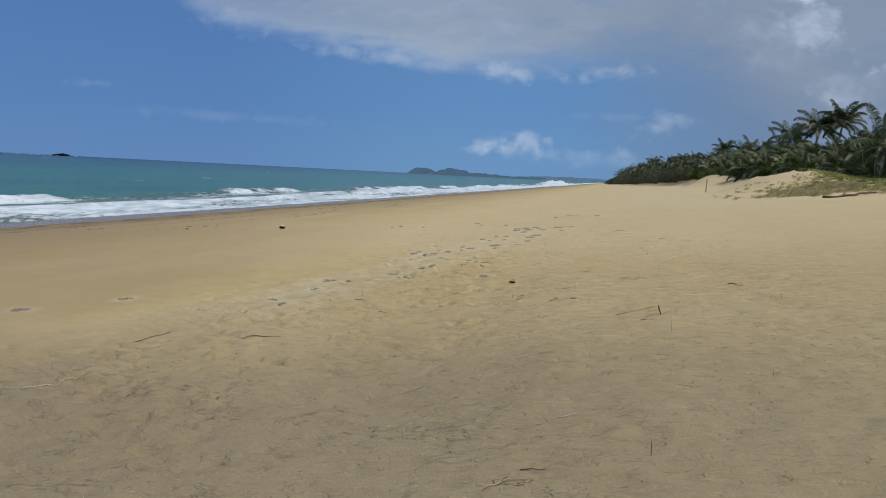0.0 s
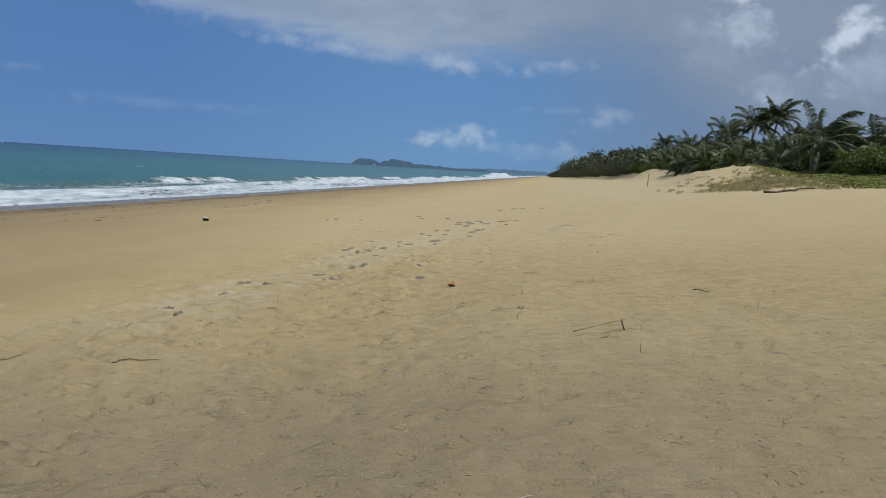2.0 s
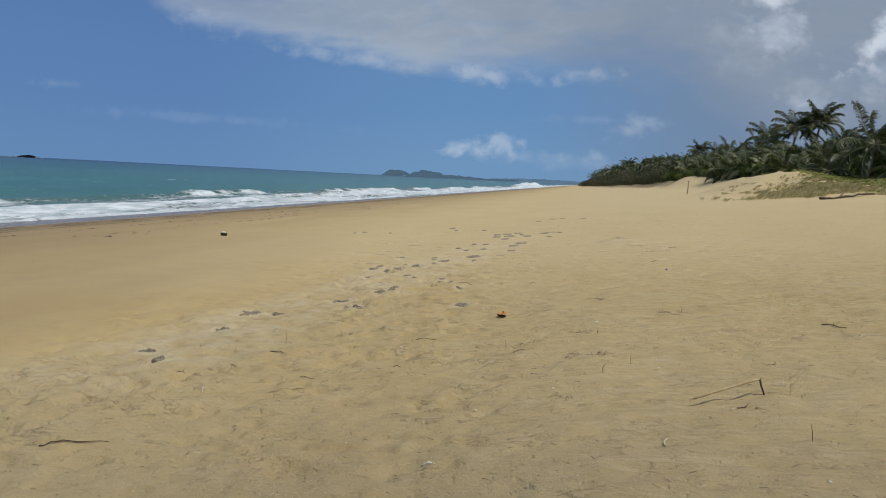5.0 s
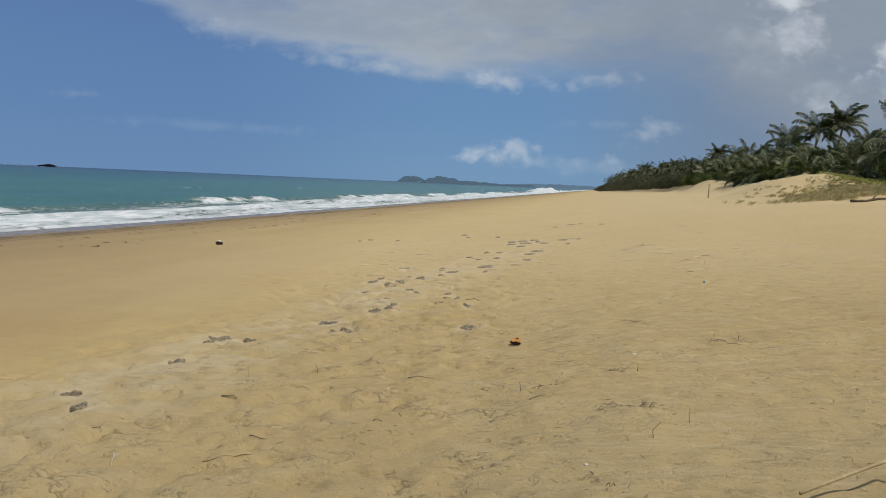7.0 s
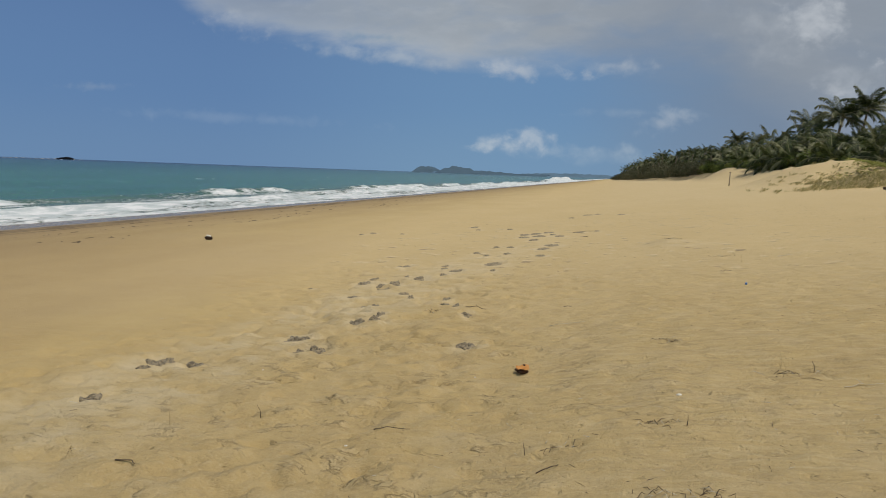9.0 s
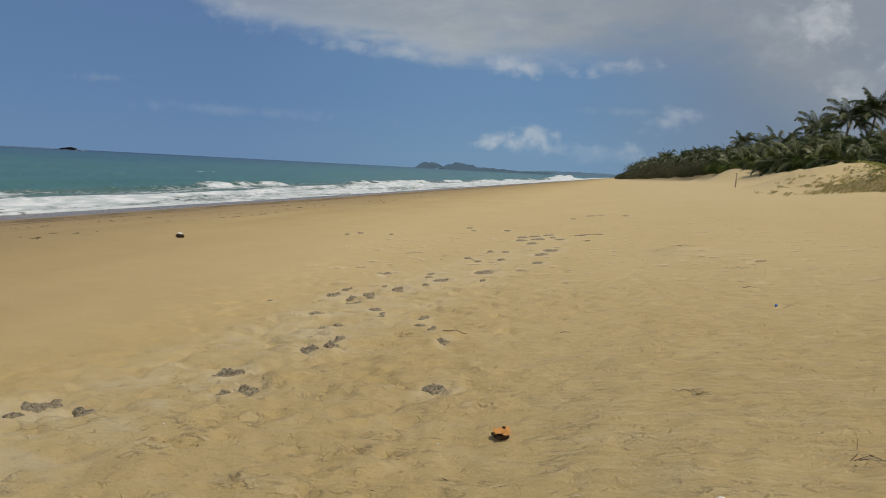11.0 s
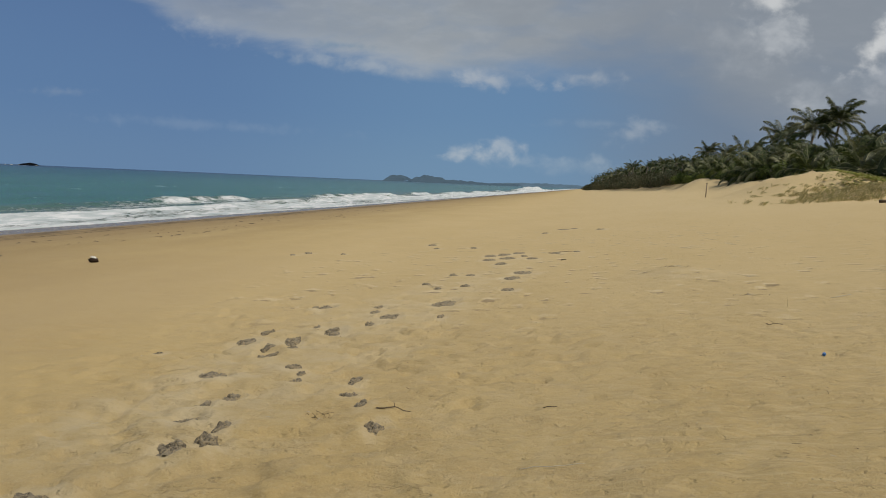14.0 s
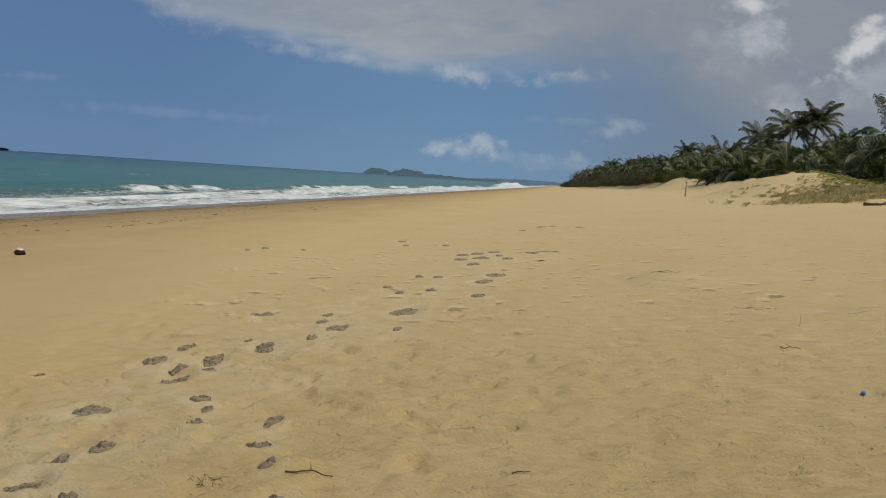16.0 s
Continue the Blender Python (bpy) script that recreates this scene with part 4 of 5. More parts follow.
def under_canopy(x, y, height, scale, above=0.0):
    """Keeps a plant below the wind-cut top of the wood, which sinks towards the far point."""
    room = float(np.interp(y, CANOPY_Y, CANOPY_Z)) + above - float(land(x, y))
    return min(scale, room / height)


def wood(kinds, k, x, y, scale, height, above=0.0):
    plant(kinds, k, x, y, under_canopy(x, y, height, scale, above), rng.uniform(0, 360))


rng = random.Random(5)
# palms that stand out: x, y, height of the crown's heart over sea level, kind
for x, y, top, k in ((40.2, 140, 14.8, 0), (36.9, 142, 13.6, 1), (33.0, 146, 12.2, 1), (30.8, 210, 12.4, 0), (35.0, 209, 12.0, 1), (32.6, 204, 9.8, 0),
                     (29.0, 196, 9.2, 1), (44.5, 138, 11.6, 0), (48.5, 136, 11.0, 1), (43.0, 112, 10.0, 0), (47.5, 108, 10.6, 1), (52.0, 104, 11.0, 0)):
    plant(far_palms, k, x, y, (top - float(land(x, y))) / HEIGHTS[0][k], rng.uniform(-25, 25))
# a large wind-swept palm and its neighbours at the edge of the grass
for x, y, size, k, turn in ((27.0, 74.5, 1.0, 3, 0), (24.6, 79, 0.92, 2, 20), (30.5, 78.5, 1.05, 2, -40), (28.6, 71.5, 0.95, 4, 30), (32.6, 75.5, 0.8, 3, 30), (26.0, 84, 0.75, 3, -20)):
    plant(far_palms, k, x, y, size, turn)
# low palms along the dune
for x, y in ((25.6, 87), (26.4, 92), (25.4, 97), (26.6, 101), (24.8, 105), (25.8, 109), (23.6, 114), (26.4, 114), (23.6, 120), (27.6, 124), (23.0, 128), (26.0, 133), (24.0, 140), (28.0, 146), (23.6, 152), (25.2, 160), (22.8, 168), (35.4, 70), (38.0, 66)):
    plant(far_palms, 2 if x < 27.5 else 3, x + rng.uniform(-0.6, 0.6), y, rng.uniform(0.8, 1.15), rng.uniform(-35, 35))
# taller trees inland, and the big leafy ones that close the view beside the grass
for x, y, size in ((38.5, 131, 1.2), (35.0, 133, 1.15), (41.5, 128, 1.2), (44.0, 121, 1.2), (40.0, 143, 1.35), (38.2, 84, 1.0), (41.0, 82, 1.12), (44.0, 88, 1.2), (46.5, 84, 1.2), (36.0, 78, 0.8), (39.0, 74, 0.85), (49.0, 80, 1.2)):
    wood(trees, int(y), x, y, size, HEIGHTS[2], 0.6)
# the thicket: a front row, then taller rows behind it
y = 52.0
i = 0
while y < 235:
    f = float(np.interp(y, FRONT_Y, FRONT_X))
    plant(shrubs, i, f + rng.uniform(0.0, 1.8), y, rng.uniform(0.7, 1.05), rng.uniform(0, 360))
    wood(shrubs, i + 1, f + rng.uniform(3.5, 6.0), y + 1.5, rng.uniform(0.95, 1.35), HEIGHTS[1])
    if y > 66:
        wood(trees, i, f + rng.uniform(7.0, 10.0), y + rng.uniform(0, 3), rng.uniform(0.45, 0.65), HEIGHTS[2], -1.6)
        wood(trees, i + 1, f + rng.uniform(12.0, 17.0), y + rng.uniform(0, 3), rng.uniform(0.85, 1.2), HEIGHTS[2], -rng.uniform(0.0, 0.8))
        x = f + rng.uniform(1.5, 7.0)
    if y > 66 and i % 3 == 1:
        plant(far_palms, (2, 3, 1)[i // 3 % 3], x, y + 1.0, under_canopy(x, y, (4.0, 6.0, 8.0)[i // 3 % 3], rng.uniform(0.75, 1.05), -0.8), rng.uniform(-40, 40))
    if i % 2 == 0 and y > 110:
        x = f + rng.uniform(6, 14)
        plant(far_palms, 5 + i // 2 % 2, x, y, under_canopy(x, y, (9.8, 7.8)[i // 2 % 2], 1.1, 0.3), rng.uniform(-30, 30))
    i += 1
    y += 3.2 + (y - 52) * 0.02
# farther along: scrub, then palms
y = 190.0
while y < 640:
    f = float(np.interp(y, FRONT_Y, FRONT_X))
    plant(scrubs, i, f - 1.0 + rng.uniform(-0.8, 0.8), y, rng.uniform(0.9, 1.25), rng.uniform(0, 360))
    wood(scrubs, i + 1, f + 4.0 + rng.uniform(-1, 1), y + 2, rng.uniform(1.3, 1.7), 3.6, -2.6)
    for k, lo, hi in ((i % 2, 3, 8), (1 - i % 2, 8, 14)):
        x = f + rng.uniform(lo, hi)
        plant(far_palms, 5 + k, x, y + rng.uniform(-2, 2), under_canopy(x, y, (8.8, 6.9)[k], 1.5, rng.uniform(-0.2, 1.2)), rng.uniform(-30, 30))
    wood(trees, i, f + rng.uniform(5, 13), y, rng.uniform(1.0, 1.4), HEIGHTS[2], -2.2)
    i += 1
    y += 5.5 + (y - 190) * 0.035


def scatter(count, region, seed):
    """Random places, kept by the density that region() gives them."""
    r2 = np.random.RandomState(seed)
    x, y, d = r2.uniform(10, 48, count * 12), r2.uniform(42, 112, count * 12), r2.uniform(0, 1, count * 12)
    keep = d < region(x, y)
    x, y = x[keep][:count], y[keep][:count]
    return x, y, land(x, y)


def dry_region(x, y):
    s = x - np.interp(y, FRONT_Y, FRONT_X)
    n = fbm(x * 0.35, y * 0.25, 3, 80)
    a = np.clip(1.8 * np.exp(-((x - 16.8) / 3.2) ** 2 - ((y - 55.0) / 5.5) ** 2), 0, 1)
    b = np.where(y < 105, 0.03 * np.exp(-((s + 4) / 3.0) ** 2), 0.0)
    c = 0.05 * np.exp(-((x - 15.6) / 1.8) ** 2 - ((y - 76) / 8) ** 2) + 0.06 * np.exp(-((x - 16.2) / 3.0) ** 2 - ((y - 64) / 3.0) ** 2)
    return np.maximum(np.maximum(a, b), c) * np.clip((n - 0.44) * 7, 0, 1) * np.clip((y - 48.6 - 0.5 * np.maximum(x - 15.0, 0)) * 0.6, 0, 1)


def green_region(x, y):
    s = x - np.interp(y, FRONT_Y, FRONT_X)
    n = fbm(x * 0.3, y * 0.2, 3, 81)
    d = np.clip((s + 9.5 + (n - 0.5) * 9) * 0.35, 0, 1) * np.clip((n - 0.22) * 5, 0, 1)
    low = np.clip((x - 17.2 + (n - 0.5) * 7) * 0.4, 0, 1) * np.clip((y - 48.5 + (n - 0.5) * 10) * 0.3, 0, 1) * np.clip((n - 0.30) * 5, 0, 1)
    bare = np.exp(-(((x - 17.0) / 4.5) ** 2 + ((y - 68.5) / 4.5) ** 2) ** 2)
    return np.where((y > 86) | (x < 17.0), 0.0, np.maximum(np.where(y < 61, 0.0, d), np.where(y < 74, low, 0.0)) * (1 - bare))


def grass(name, label, count, region, blade, mat, seed):
    """Tufts of leaning blades."""
    r2 = random.Random(seed)
    verts, faces = [], []
    for x, y, z in zip(*scatter(count, region, seed)):
        tall = blade * r2.uniform(0.45, 1.5)
        for _ in range(9):
            a = r2.uniform(0, 6.28)
            h = tall * r2.uniform(0.6, 1.2)
            r = Vector((math.cos(a), math.sin(a), 0)) * h * r2.uniform(0.15, 0.75) + Vector((h * 0.25, 0, 0))
            w = Vector((-math.sin(a), math.cos(a), 0)) * 0.008
            b = Vector((x + r2.uniform(-0.15, 0.15), y + r2.uniform(-0.15, 0.15), z - 0.02))
            o = len(verts)
            verts += [b - w, b + w, b + r * 0.5 + w * 0.7 + Vector((0, 0, h * 0.55)), b + r + Vector((0, 0, h * 0.65))]
            faces.append((o, o + 1, o + 2, o + 3))
    ob = new(name, mesh_of(name, verts, faces, mat, False))
    return tagged(ob, label, "grass", kind="stuff")


def creeper(name, label, count, region, size, mat, seed):
    """A carpet of small leaves spread to the sky."""
    r2 = random.Random(seed)
    verts, faces = [], []
    for x, y, z in zip(*scatter(count, region, seed)):
        for _ in range(2):
            a = r2.uniform(0, 6.28)
            L = size * r2.uniform(0.5, 1.3)
            d, w = Vector((math.cos(a), math.sin(a), r2.uniform(-0.3, 0.5))) * L, Vector((-math.sin(a), math.cos(a), r2.uniform(-0.3, 0.3))) * L * 0.35
            c = Vector((x + r2.uniform(-0.2, 0.2), y + r2.uniform(-0.2, 0.2), z + r2.uniform(0.03, 0.16)))
            o = len(verts)
            verts += [c - d * 0.5, c + w, c + d * 0.5, c - w]
            faces.append((o, o + 1, o + 2, o + 3))
    ob = new(name, mesh_of(name, verts, faces, mat, False))
    return tagged(ob, label, "ground cover", kind="stuff")


grass("dry_grass", "dry tan grass tufts on the dune foot", 6500, dry_region, 0.30, DRY, 3)
creeper("green_creeper", "green creeping plants spread below the thicket", 38000, green_region, 0.27, GREEN, 4)

# ---- things on the sand ----
post = thing("wooden_post", "thin weathered wooden stake standing in the sand", "post", pose(12.3, 84.5, on_ground(12.3, 84.5), 0, 2, 0))
part("shaft", tube([(0, 0, -0.4), (0.01, 0, 0.7), (0.0, 0.02, 1.46)], [0.06, 0.055, 0.05], 8), WOOD, post)
part("cross_piece", tube([(-0.14, 0, 1.40), (0.0, -0.02, 1.42), (0.10, 0, 1.42)], [0.03, 0.035, 0.03], 6), WOOD, post)


def driftwood(name, label, pts, radius, mat, seed, sides=9, category="driftwood", branch=(), group=""):
    """A branch lying on the sand along ground points (x, y, height over the sand)."""
    r2 = random.Random(seed)
    base = Vector((pts[0][0], pts[0][1], on_ground(pts[0][0], pts[0][1])))
    ob = thing(name, label, category, Matrix.Translation(base), group)
    path, radii = [], []
    n = 5 * (len(pts) - 1)
    for i in range(n + 1):
        f = i / n * (len(pts) - 1)
        k = min(int(f), len(pts) - 2)
        t = f - k
        x, y, h = (pts[k][j] * (1 - t) + pts[k + 1][j] * t for j in range(3))
        w = radius * (1.0 - 0.45 * i / n) * r2.uniform(0.85, 1.15)
        path.append(Vector((x + r2.uniform(-1, 1) * radius * 0.6, y + r2.uniform(-1, 1) * radius * 0.6, on_ground(x, y) + h + w * 0.5)) - base)
        radii.append(w)
    part("stem", tube(path, radii, sides), mat, ob)
    for at, dx2, dy2, dz2 in branch:
        p = path[int(at * n)]
        part("branch", tube([p, p + Vector((dx2, dy2, dz2)) * 0.5 + Vector((0, 0, radius * 0.3)), p + Vector((dx2, dy2, dz2))], [radius * 0.55, radius * 0.45, radius * 0.2], 6), mat, ob)
    return ob


driftwood("driftwood_log", "long dark driftwood log lying at the foot of the dune grass", [(14.9, 46.9, 0.05), (15.6, 46.7, 0.0), (16.3, 47.5, 0.05), (17.4, 48.0, 0.08), (18.6, 48.6, 0.05)], 0.085, DARKTWIG, 3, branch=((0.45, 0.3, 0.3, 0.25),))

# the cane: a long arm that slopes up to a broken bend, and a short leg down to the sand
cane_at = Vector((1.72, 3.88, on_ground(1.72, 3.88)))
cane = thing("bent_cane", "dry straw-coloured cane with a broken bend resting on sand", "cane", Matrix.Translation(cane_at))
knee = Vector((2.21, 4.21, on_ground(2.21, 4.21) + 0.115)) - cane_at
foot = Vector((2.25, 4.19, on_ground(2.25, 4.19) - 0.01)) - cane_at
tip = Vector((0, 0, 0.055))
arm = [tip.lerp(knee, f) + Vector((0, 0, 0.003 * math.sin(f * 3.1))) for f in (0, 0.2, 0.4, 0.42, 0.45, 0.7, 0.9, 1.0)]
part("arm", tube(arm, [0.0088, 0.0085, 0.0085, 0.0098, 0.0085, 0.0082, 0.0082, 0.009], 9), CANE, cane)
part("leg", tube([knee + Vector((0, 0, 0.005)), knee.lerp(foot, 0.4) + Vector((-0.004, 0, 0)), foot], [0.0085, 0.007, 0.0065], 8), DARKTWIG, cane, "dark broken end of the cane")
part("splinter", tube([knee, knee + Vector((0.02, 0.01, 0.012)), knee + Vector((0.03, 0.01, 0.004))], [0.004, 0.003, 0.0015], 5), CANE, cane)

# a torn piece of coconut husk
husk = thing("coconut_husk", "torn curled piece of orange-brown coconut husk on the sand", "coconut husk", pose(-0.03, 8.06, on_ground(-0.03, 8.06), 0, 0, 12))


def husk_shell():
    """A torn segment: a bellied outer skin under a smooth, bright, dished inside."""
    bm = bmesh.new()
    rows = []
    for i in range(13):
        f = i / 12
        x = -0.066 + 0.132 * f
        half = 0.008 + 0.044 * math.sin(math.pi * min(1.0, 0.03 + 0.55 * f))
        ring = []
        for j in range(9):
            h = j / 8 * 2 - 1
            belly = (1 - h * h) * (0.009 + 0.006 * math.sin(3.0 * f))
            rim = 0.043 + 0.014 * h + 0.014 * f + 0.006 * math.sin(f * 9 + h * 2)
            ring.append(bm.verts.new((x, half * h, rim - belly)))
        rows.append(ring)
    for p, q in zip(rows, rows[1:]):
        for j in range(8):
            bm.faces.new((p[j], q[j], q[j + 1], p[j + 1]))
    return bm


part("dished_inside", husk_shell(), HUSK, husk, "bright orange smooth inside")
# skin and torn end carry the husk's shaded side as a darker colour
part("outer_skin", lump(0.062, (1.02, 0.70, 0.40), 0.14, 5, 3), HUSK_DARK, husk, "brown fibrous skin, coloured darker as the shaded underside").location = (0.004, 0.002, 0.006)
part("torn_end", lump(0.018, (1.2, 1.0, 0.8), 0.35, 7, 2), HUSK_DARK, husk).location = (-0.060, 0.0, 0.022)
part("stalk_end", lump(0.015, (1.1, 0.9, 0.85), 0.4, 15, 2), CHAR, husk, "black stalk end of the husk").location = (0.020, 0.044, 0.058)
husk.scale = (0.82, 0.82, 0.82)
# half a dark shell with white flesh
nut = thing("broken_coconut", "dark broken coconut with a white top on smooth sand", "coconut", pose(-10.07, 20.3, on_ground(-10.07, 20.3), 0, 0, 10))
part("shell", lump(0.15, (1.18, 0.9, 0.72), 0.25, 3, 3), CHAR, nut).location = (0, 0, 0.075)
part("flesh", lump(0.105, (1.05, 0.85, 0.55), 0.4, 8, 3), WHITE, nut, "white flesh of the nut").location = (0.015, -0.01, 0.150)
part("flesh_lobe", lump(0.05, (1.0, 0.8, 0.7), 0.3, 12, 2), WHITE, nut).location = (-0.05, -0.02, 0.20)

nut.scale = (0.6, 0.6, 0.6)

# ---- footprints: damp grey sand broken through the dry crust ----


def damp_patch(px, py, rx, ry, turn, seed):
    """Crumbled damp sand lining a hollow; its rim dips under the dry sand, which leaves a ragged outline."""
    bm = bmesh.new()
    sides, rings = 44, 12
    f = np.linspace(0, 1, rings + 1)[1:, None]
    a = np.linspace(0, 2 * math.pi, sides, endpoint=False)[None, :]
    wide = np.array([1 + 0.36 * noise.noise(Vector((math.cos(q) * 1.3, math.sin(q) * 1.3, seed))) + 0.16 * noise.noise(Vector((math.cos(q) * 4, math.sin(q) * 4, seed))) for q in a[0]])[None, :]
    lx, ly = np.cos(a) * rx * 0.90 * f * wide, np.sin(a) * ry * 0.88 * f * wide
    c, s = math.cos(radians(turn)), math.sin(radians(turn))
    lie = ground_z(px + lx * c - ly * s, py + lx * s + ly * c) - on_ground(px, py)
    last = [bm.verts.new((0, 0, 0.022))]
    for q in range(rings):
        ring = []
        for k in range(sides):
            x, y = lx[q, k], ly[q, k]
            rough = 0.010 * noise.noise(Vector((x * 14, y * 10, seed))) + 0.018 * noise.noise(Vector((x * 40, y * 32, seed + 5))) + 0.008 * noise.noise(Vector((x * 90, y * 70, seed + 9)))
            ring.append(bm.verts.new((x, y, lie[q, k] + 0.024 - 0.036 * float(f[q, 0]) ** 6 + rough)))
        for k in range(sides):
            if q == 0:
                bm.faces.new((last[0], ring[k], ring[(k + 1) % sides]))
            else:
                bm.faces.new((last[k], ring[k], ring[(k + 1) % sides], last[(k + 1) % sides]))
        last = ring
    return bm


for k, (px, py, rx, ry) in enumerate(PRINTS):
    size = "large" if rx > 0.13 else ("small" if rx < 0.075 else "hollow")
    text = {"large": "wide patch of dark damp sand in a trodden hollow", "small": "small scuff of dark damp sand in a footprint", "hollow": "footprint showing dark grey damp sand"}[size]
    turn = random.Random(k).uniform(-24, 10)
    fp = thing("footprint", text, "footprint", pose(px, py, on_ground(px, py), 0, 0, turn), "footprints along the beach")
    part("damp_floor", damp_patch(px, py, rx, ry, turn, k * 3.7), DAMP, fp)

# ---- sticks, straws and chips that can be told apart ----
TWIG_TEXT = {"dark": "thin dark twig lying on the sand", "pale": "bleached straw-coloured stick lying on the sand", "cane": "short dry cane stalk lying on the sand"}
TWIG_MAT = {"dark": DARKTWIG, "pale": PALE, "cane": CANE}
LYING = [("dark", -3.78, 2.57, -3.60, 3.02, 9), ("dark", -2.62, 2.95, -2.18, 3.07, 9), ("pale", -3.45, 0.45, -3.28, 0.98, 9), ("dark", 3.38, 6.80, 3.56, 6.63, 14),
         ("pale", 1.29, 0.07, 1.42, 0.13, 7), ("dark", 1.14, -0.92, 1.29, -0.88, 7), ("cane", 0.98, -1.27, 1.22, -1.06, 8), ("pale", 0.03, 2.89, 0.11, 2.89, 9),
         ("pale", 3.46, 6.03, 3.73, 6.27, 7), ("pale", 3.39, 3.27, 3.53, 3.10, 8), ("cane", 1.19, 1.62, 1.32, 1.75, 6), ("cane", -1.62, 4.46, -1.38, 4.67, 8)]
LYING2 = [("pale", -2.22, 4.42, -2.15, 4.28, 10), ("dark", -0.80, 6.44, -0.58, 6.52, 7), ("cane", 0.42, 7.0, 0.64, 6.98, 5), ("pale", 2.21, 7.33, 2.46, 7.37, 6), ("pale", 2.50, 7.40, 2.74, 7.44, 6),
          ("pale", 0.03, 10.07, 0.40, 10.08, 5), ("cane", -0.18, 13.13, -0.05, 13.33, 6), ("pale", 3.58, 16.4, 3.86, 16.52, 9), ("dark", 0.10, 11.29, 0.20, 11.33, 8),
          ("dark", -1.10, 11.05, -0.86, 11.13, 9), ("dark", 0.31, 5.80, 0.42, 5.90, 6), ("pale", 1.44, 3.04, 1.47, 3.16, 9), ("dark", 2.40, 14.7, 2.54, 14.55, 8),
          ("dark", -0.5, 24.95, 0.1, 25.2, 14), ("dark", -0.12, 22.9, 0.0, 22.97, 22)]
LYING3 = [("pale", 2.36, 4.40, 2.46, 4.36, 6), ("pale", 1.94, 3.80, 1.97, 3.86, 6), ("cane", 2.11, 3.83, 2.18, 3.74, 6), ("dark", 2.00, 3.87, 2.06, 3.89, 9), ("dark", -2.15, 5.69, -2.0, 5.66, 8),
          ("dark", -1.52, 4.91, -1.38, 4.88, 7), ("dark", -2.72, 4.88, -2.62, 4.84, 6), ("cane", -1.12, 5.93, -0.98, 5.86, 5), ("dark", -0.76, 5.31, -0.68, 5.27, 7), ("cane", 2.27, 4.20, 2.36, 4.15, 6)]
for k, (tone, x0, y0, x1, y1, mm) in enumerate(LYING + LYING2 + LYING3):
    r3 = random.Random(200 + k)
    mx, my = (x0 + x1) / 2 + r3.uniform(-0.03, 0.03), (y0 + y1) / 2 + r3.uniform(-0.03, 0.03)
    driftwood("twig", TWIG_TEXT[tone], [(x0, y0, 0.004), (mx, my, 0.012), (x1, y1, 0.006)], mm * 0.00055, TWIG_MAT[tone], 300 + k, 6, "twig", ((0.6, r3.uniform(-0.05, 0.05), 0.05, 0.02),) if k % 3 == 0 else (), "twigs on the sand")
STANDING = [(-3.71, 1.15, 0.13), (1.88, -0.61, 0.10), (2.91, 1.22, 0.11), (2.30, 3.24, 0.10), (1.38, 5.10, 0.11), (1.14, 4.80, 0.10), (-2.30, 6.48, 0.13), (-1.72, 6.69, 0.09),
            (2.87, 15.73, 0.16), (1.12, 6.42, 0.07), (2.42, 4.19, 0.13), (0.22, 6.08, 0.07), (3.72, 5.41, 0.06), (3.84, 5.39, 0.06), (1.92, 7.85, 0.10), (2.12, 7.75, 0.09), (2.12, 4.45, 0.04)]
for k, (x, y, h) in enumerate(STANDING):
    r3 = random.Random(400 + k)
    ob = thing("upright_straw", "thin dry straw sticking up out of the sand", "straw", pose(x, y, on_ground(x, y)), "straws standing in the sand")
    part("stalk", tube([(0, 0, -0.03), (r3.uniform(-0.01, 0.01), 0, h * 0.5), (r3.uniform(-0.04, 0.04), r3.uniform(-0.02, 0.02), h)], [0.0025, 0.0022, 0.0012], 6), (CANE, DARKTWIG)[k % 2], ob)

# tangles of weed and roots
for k, (x, y, r) in enumerate(((0.97, 6.50, 0.14), (0.39, 6.16, 0.12), (1.95, 7.66, 0.24), (1.10, -1.16, 0.16), (1.20, 8.91, 0.14), (1.95, 19.62, 0.28), (0.60, 4.88, 0.06), (2.75, 16.9, 0.25), (0.92, 4.0, 0.10), (-1.5, 10.95, 0.12), (0.90, 5.48, 0.14), (1.12, 5.43, 0.14), (-2.66, 5.91, 0.05), (2.45, 5.1, 0.10))):
    r3 = random.Random(500 + k)
    ob = thing("weed_tangle", "small tangle of dark dry weed and straw half buried", "weed", pose(x, y, on_ground(x, y)), "tangles of dry weed")
    for j in range(20 if r > 0.1 else 6):
        a, b2 = r3.uniform(0, 6.28), r3.uniform(0, 6.28)
        p0 = Vector((math.cos(a), math.sin(a) * 0.6, 0)) * r * r3.uniform(0.2, 1)
        p1 = p0 + Vector((math.cos(b2), math.sin(b2), 0)) * r * r3.uniform(0.15, 0.55)
        g0, g1 = on_ground(x + p0.x, y + p0.y) - on_ground(x, y), on_ground(x + p1.x, y + p1.y) - on_ground(x, y)
        p0.z, p1.z = g0 + 0.002, g1 + 0.002
        mid = (p0 + p1) * 0.5 + Vector((r3.uniform(-1, 1) * r * 0.12, r3.uniform(-1, 1) * r * 0.12, r3.uniform(0.0, 0.025)))
        part("strand", tube([p0, mid, p1], [0.0014, 0.002, 0.001], 5), (DARKTWIG, CANE, DARKTWIG, PALE)[j % 4], ob)

marker = thing("marker_buoy", "white plastic buoy with a long neck on green creeper", "buoy", pose(26.6, 57.6, on_ground(26.6, 57.6), 0, 4, 0))
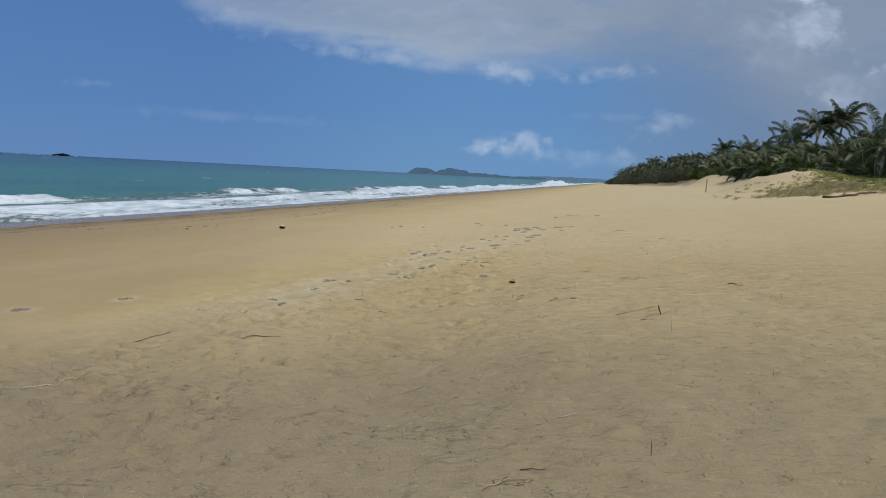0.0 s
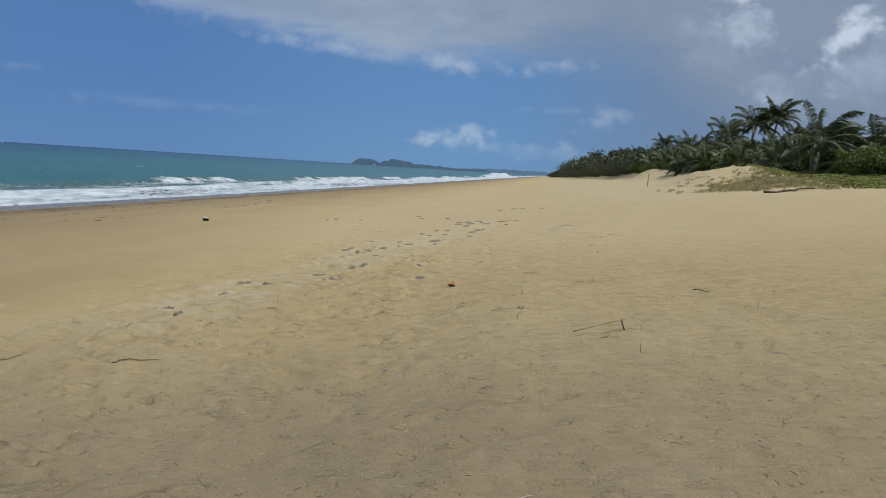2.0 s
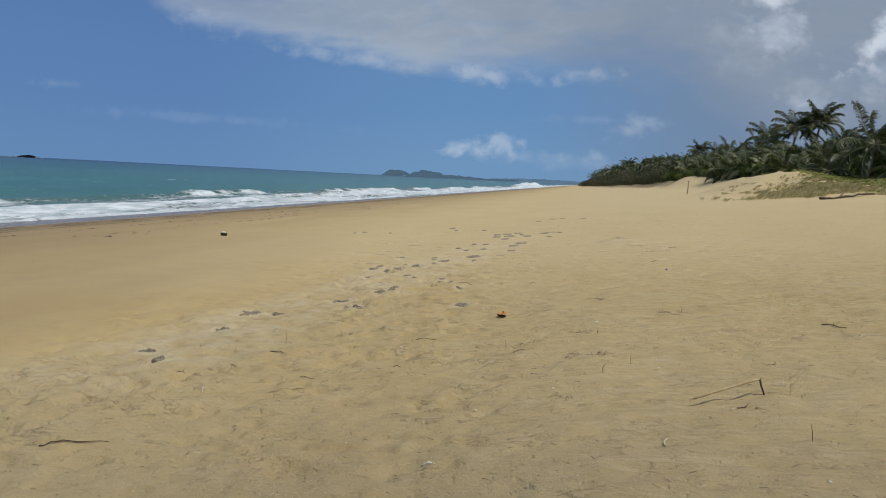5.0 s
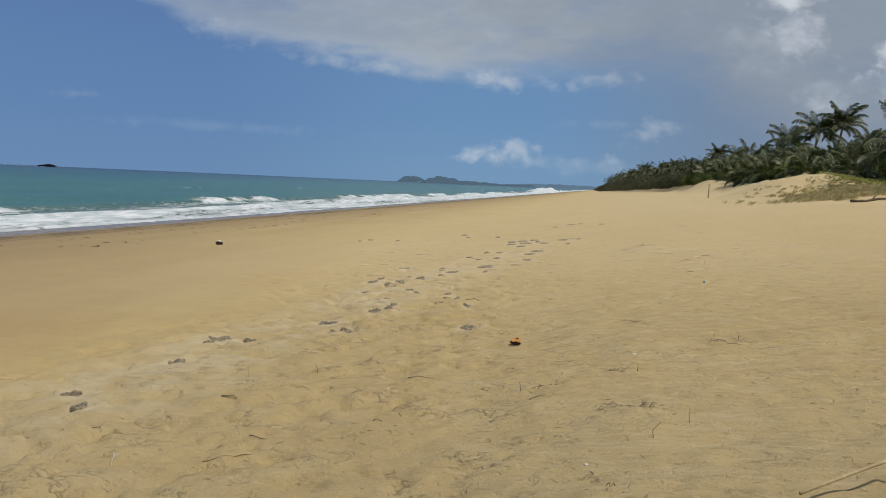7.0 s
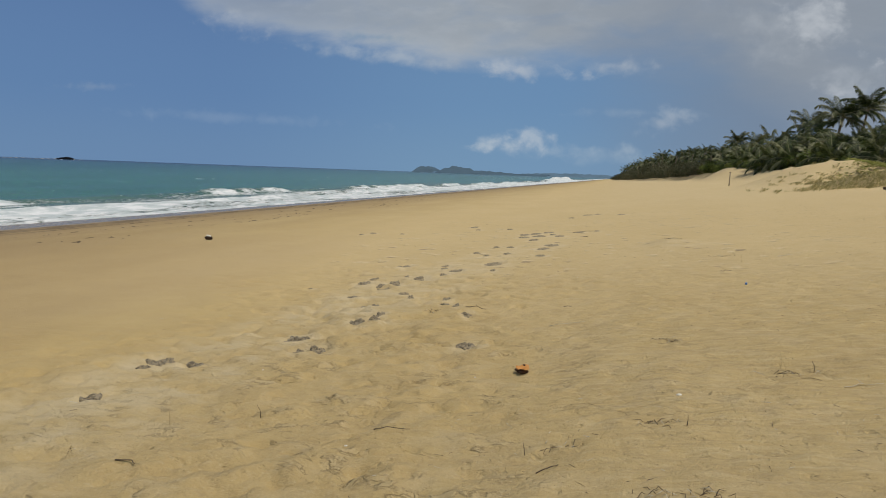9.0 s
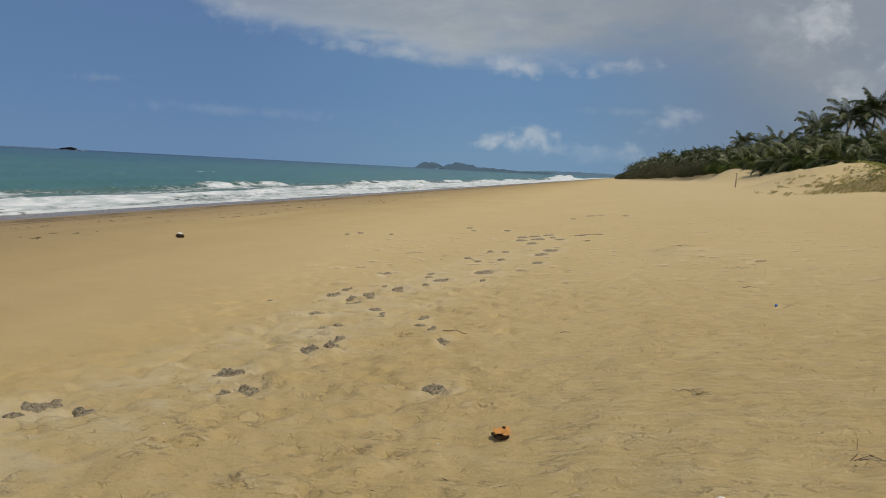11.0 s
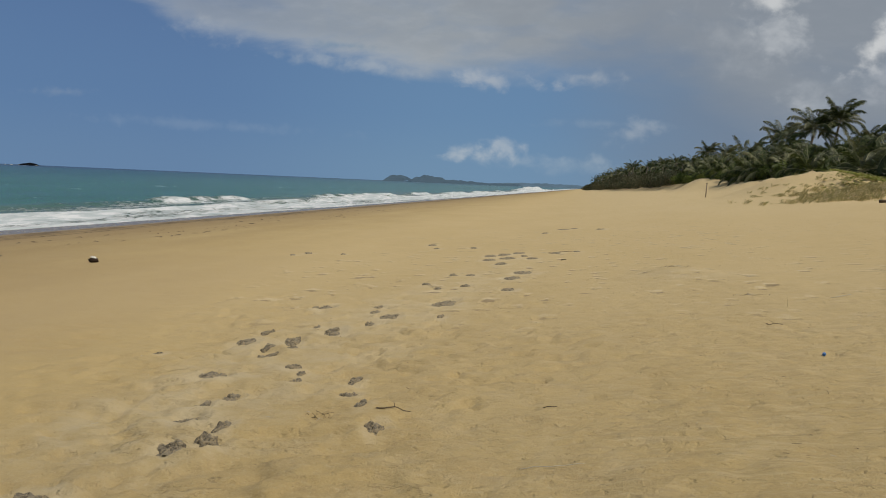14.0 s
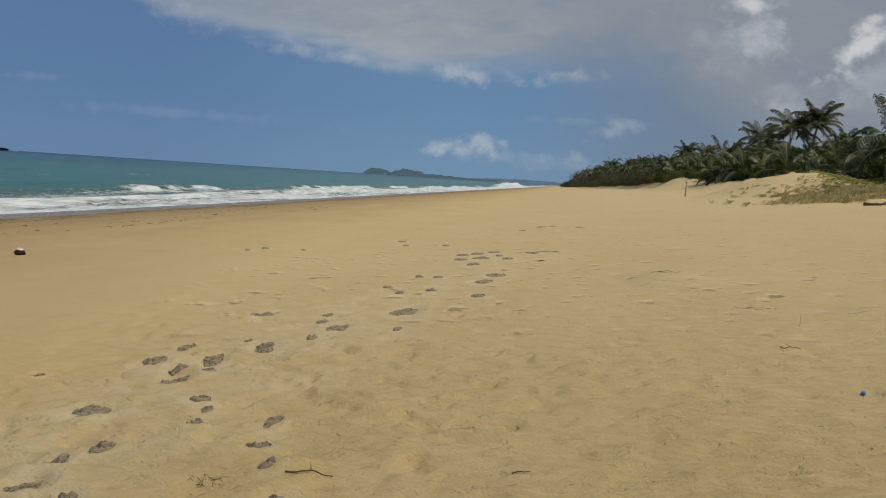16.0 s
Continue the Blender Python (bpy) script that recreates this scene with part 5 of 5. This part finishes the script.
part("float", lump(0.15, (1.0, 1.0, 1.15), 0.06, 3, 3), WHITE, marker).location = (0, 0, 0.15)
part("neck", tube([(0, 0, 0.26), (0.005, 0, 0.45), (0.0, 0, 0.72)], [0.075, 0.05, 0.045], 10), WHITE, marker)
bag = thing("plastic_bag", "crumpled white plastic bag caught below the palms", "bag", pose(27.6, 68.6, on_ground(27.6, 68.6) + 0.1))
part("film", lump(0.20, (1.2, 0.8, 0.45), 0.7, 9, 3), WHITE, bag).location = (0, 0, 0.05)

cap = thing("bottle_cap", "small bright blue plastic cap half buried in sand", "bottle cap", pose(2.52, 13.06, on_ground(2.52, 13.06), 30, 8, 0))
part("disc", tube([(0, 0, 0), (0, 0, 0.012), (0, 0, 0.022), (0, 0, 0.025)], [0.015, 0.0155, 0.0145, 0.012], 18), BLUE, cap)

for k, (x, y, s) in enumerate(((0.07, 2.93, 0.014), (1.13, 7.07, 0.017), (-0.9, 6.2, 0.009), (0.75, 4.35, 0.010), (1.6, 5.0, 0.008), (-0.4, 7.9, 0.008), (0.2, 4.0, 0.010), (-2.3, 7.9, 0.008), (2.2, 2.6, 0.009))):
    ob = thing("shell_fragment", "small bleached white shell fragment on the sand", "shell", pose(x, y, on_ground(x, y), 0, 0, k * 40), "shell fragments")
    bm = lump(s, (1.3, 1.0, 0.45), 0.35, k, 2)
    part("chip", bm, SHELL, ob).location = (0, 0, s * 0.3)


def litter(name, label, count, mat, seed, length, width, density):
    """Countless straws and chips strewn over the sand."""
    r2 = random.Random(seed)
    xs = np.array([r2.uniform(-5.5, 9) for _ in range(count * 4)])
    ys = np.array([-3 + 40 * r2.random() ** 1.6 for _ in range(count * 4)])
    keep = np.array([r2.random() for _ in range(count * 4)]) < density(xs, ys)
    xs, ys = xs[keep][:count], ys[keep][:count]
    zs = ground_z(xs, ys)
    verts, faces = [], []
    for x, y, z in zip(xs, ys, zs):
        a = r2.uniform(0, 6.28)
        L, w = length * r2.uniform(0.3, 1.5), width * r2.uniform(0.6, 1.4)
        d, s = Vector((math.cos(a), math.sin(a), r2.uniform(-0.1, 0.35))) * L * 0.5, Vector((-math.sin(a), math.cos(a), 0)) * w
        c = Vector((x, y, z + 0.002))
        o = len(verts)
        bend = Vector((0, 0, w * 1.6))
        verts += [c - d - s, c - d + s, c + s * 0.9 + bend * 0.4, c + d + s * 0.5, c + d - s * 0.5, c - s * 0.9 + bend * 0.4, c + bend * 1.3, c - d + bend, c + d + bend * 0.8]
        faces += [(o, o + 7, o + 6, o + 5), (o + 7, o + 1, o + 2, o + 6), (o + 5, o + 6, o + 8, o + 4), (o + 6, o + 2, o + 3, o + 8), (o, o + 1, o + 7), (o + 4, o + 8, o + 3)]
    ob = new(name, mesh_of(name, verts, faces, mat, False))
    return tagged(ob, label, "litter", kind="stuff")


def thick(x, y):
    n = fbm(x * 0.5, y * 0.5, 3, 90)
    return smooth(n, 0.42, 0.66) * (0.25 + 0.75 * smooth(x, -3, 1.5)) * (0.5 + 0.5 * smooth(y, 12, 6))


litter("dark_litter", "fine dark twig and root litter strewn on the sand", 2600, DARKTWIG, 21, 0.040, 0.0013, thick)
litter("straw_litter", "fine bleached straw litter strewn on the sand", 1300, PALE, 22, 0.042, 0.0015, thick)
litter("brown_litter", "fine brown husk fibres strewn on the sand", 1600, CANE, 23, 0.045, 0.0015, thick)


def drift_line():
    """Small dark clots of weed left by the last high water."""
    r2 = random.Random(31)
    verts, faces = [], []
    for _ in range(420):
        y = 14 + 66 * r2.random() ** 1.3
        strand = r2.choice((-13.2, -14.6, -17.5, -20.5))
        x = strand + 1.2 * float(fbm(np.array([y * 0.12]), np.array([strand]), 3, 95)[0] - 0.5) * 2 + r2.gauss(0, 0.18)
        if float(fbm(np.array([y * 0.35]), np.array([strand * 3]), 2, 96)[0]) < 0.5:
            continue
        L, w = r2.uniform(0.05, 0.22), r2.uniform(0.02, 0.05)
        a = 1.57 + r2.gauss(0, 0.5)
        c = Vector((x, y, float(ground_z(np.array([x]), np.array([y]))[0])))
        d, s = Vector((math.cos(a), math.sin(a), 0)), Vector((-math.sin(a), math.cos(a), 0))
        o = len(verts)
        ring = [c + d * L * math.cos(k * 1.0472) * r2.uniform(0.7, 1.2) + s * w * math.sin(k * 1.0472) * r2.uniform(0.6, 1.3) - Vector((0, 0, 0.01)) for k in range(6)]
        verts += ring + [c + d * L * 0.3 + Vector((0, 0, w * 0.55)), c - d * L * 0.3 + Vector((0, 0, w * 0.4))]
        faces += [(o, o + 1, o + 6), (o + 1, o + 2, o + 7, o + 6), (o + 2, o + 3, o + 7), (o + 3, o + 4, o + 7), (o + 4, o + 5, o + 6, o + 7), (o + 5, o, o + 6)]
    ob = new("seaweed_wrack", mesh_of("seaweed_wrack", verts, faces, DARKTWIG))
    return tagged(ob, "thin broken line of dark seaweed clots on damp sand", "seaweed", kind="stuff")


drift_line()
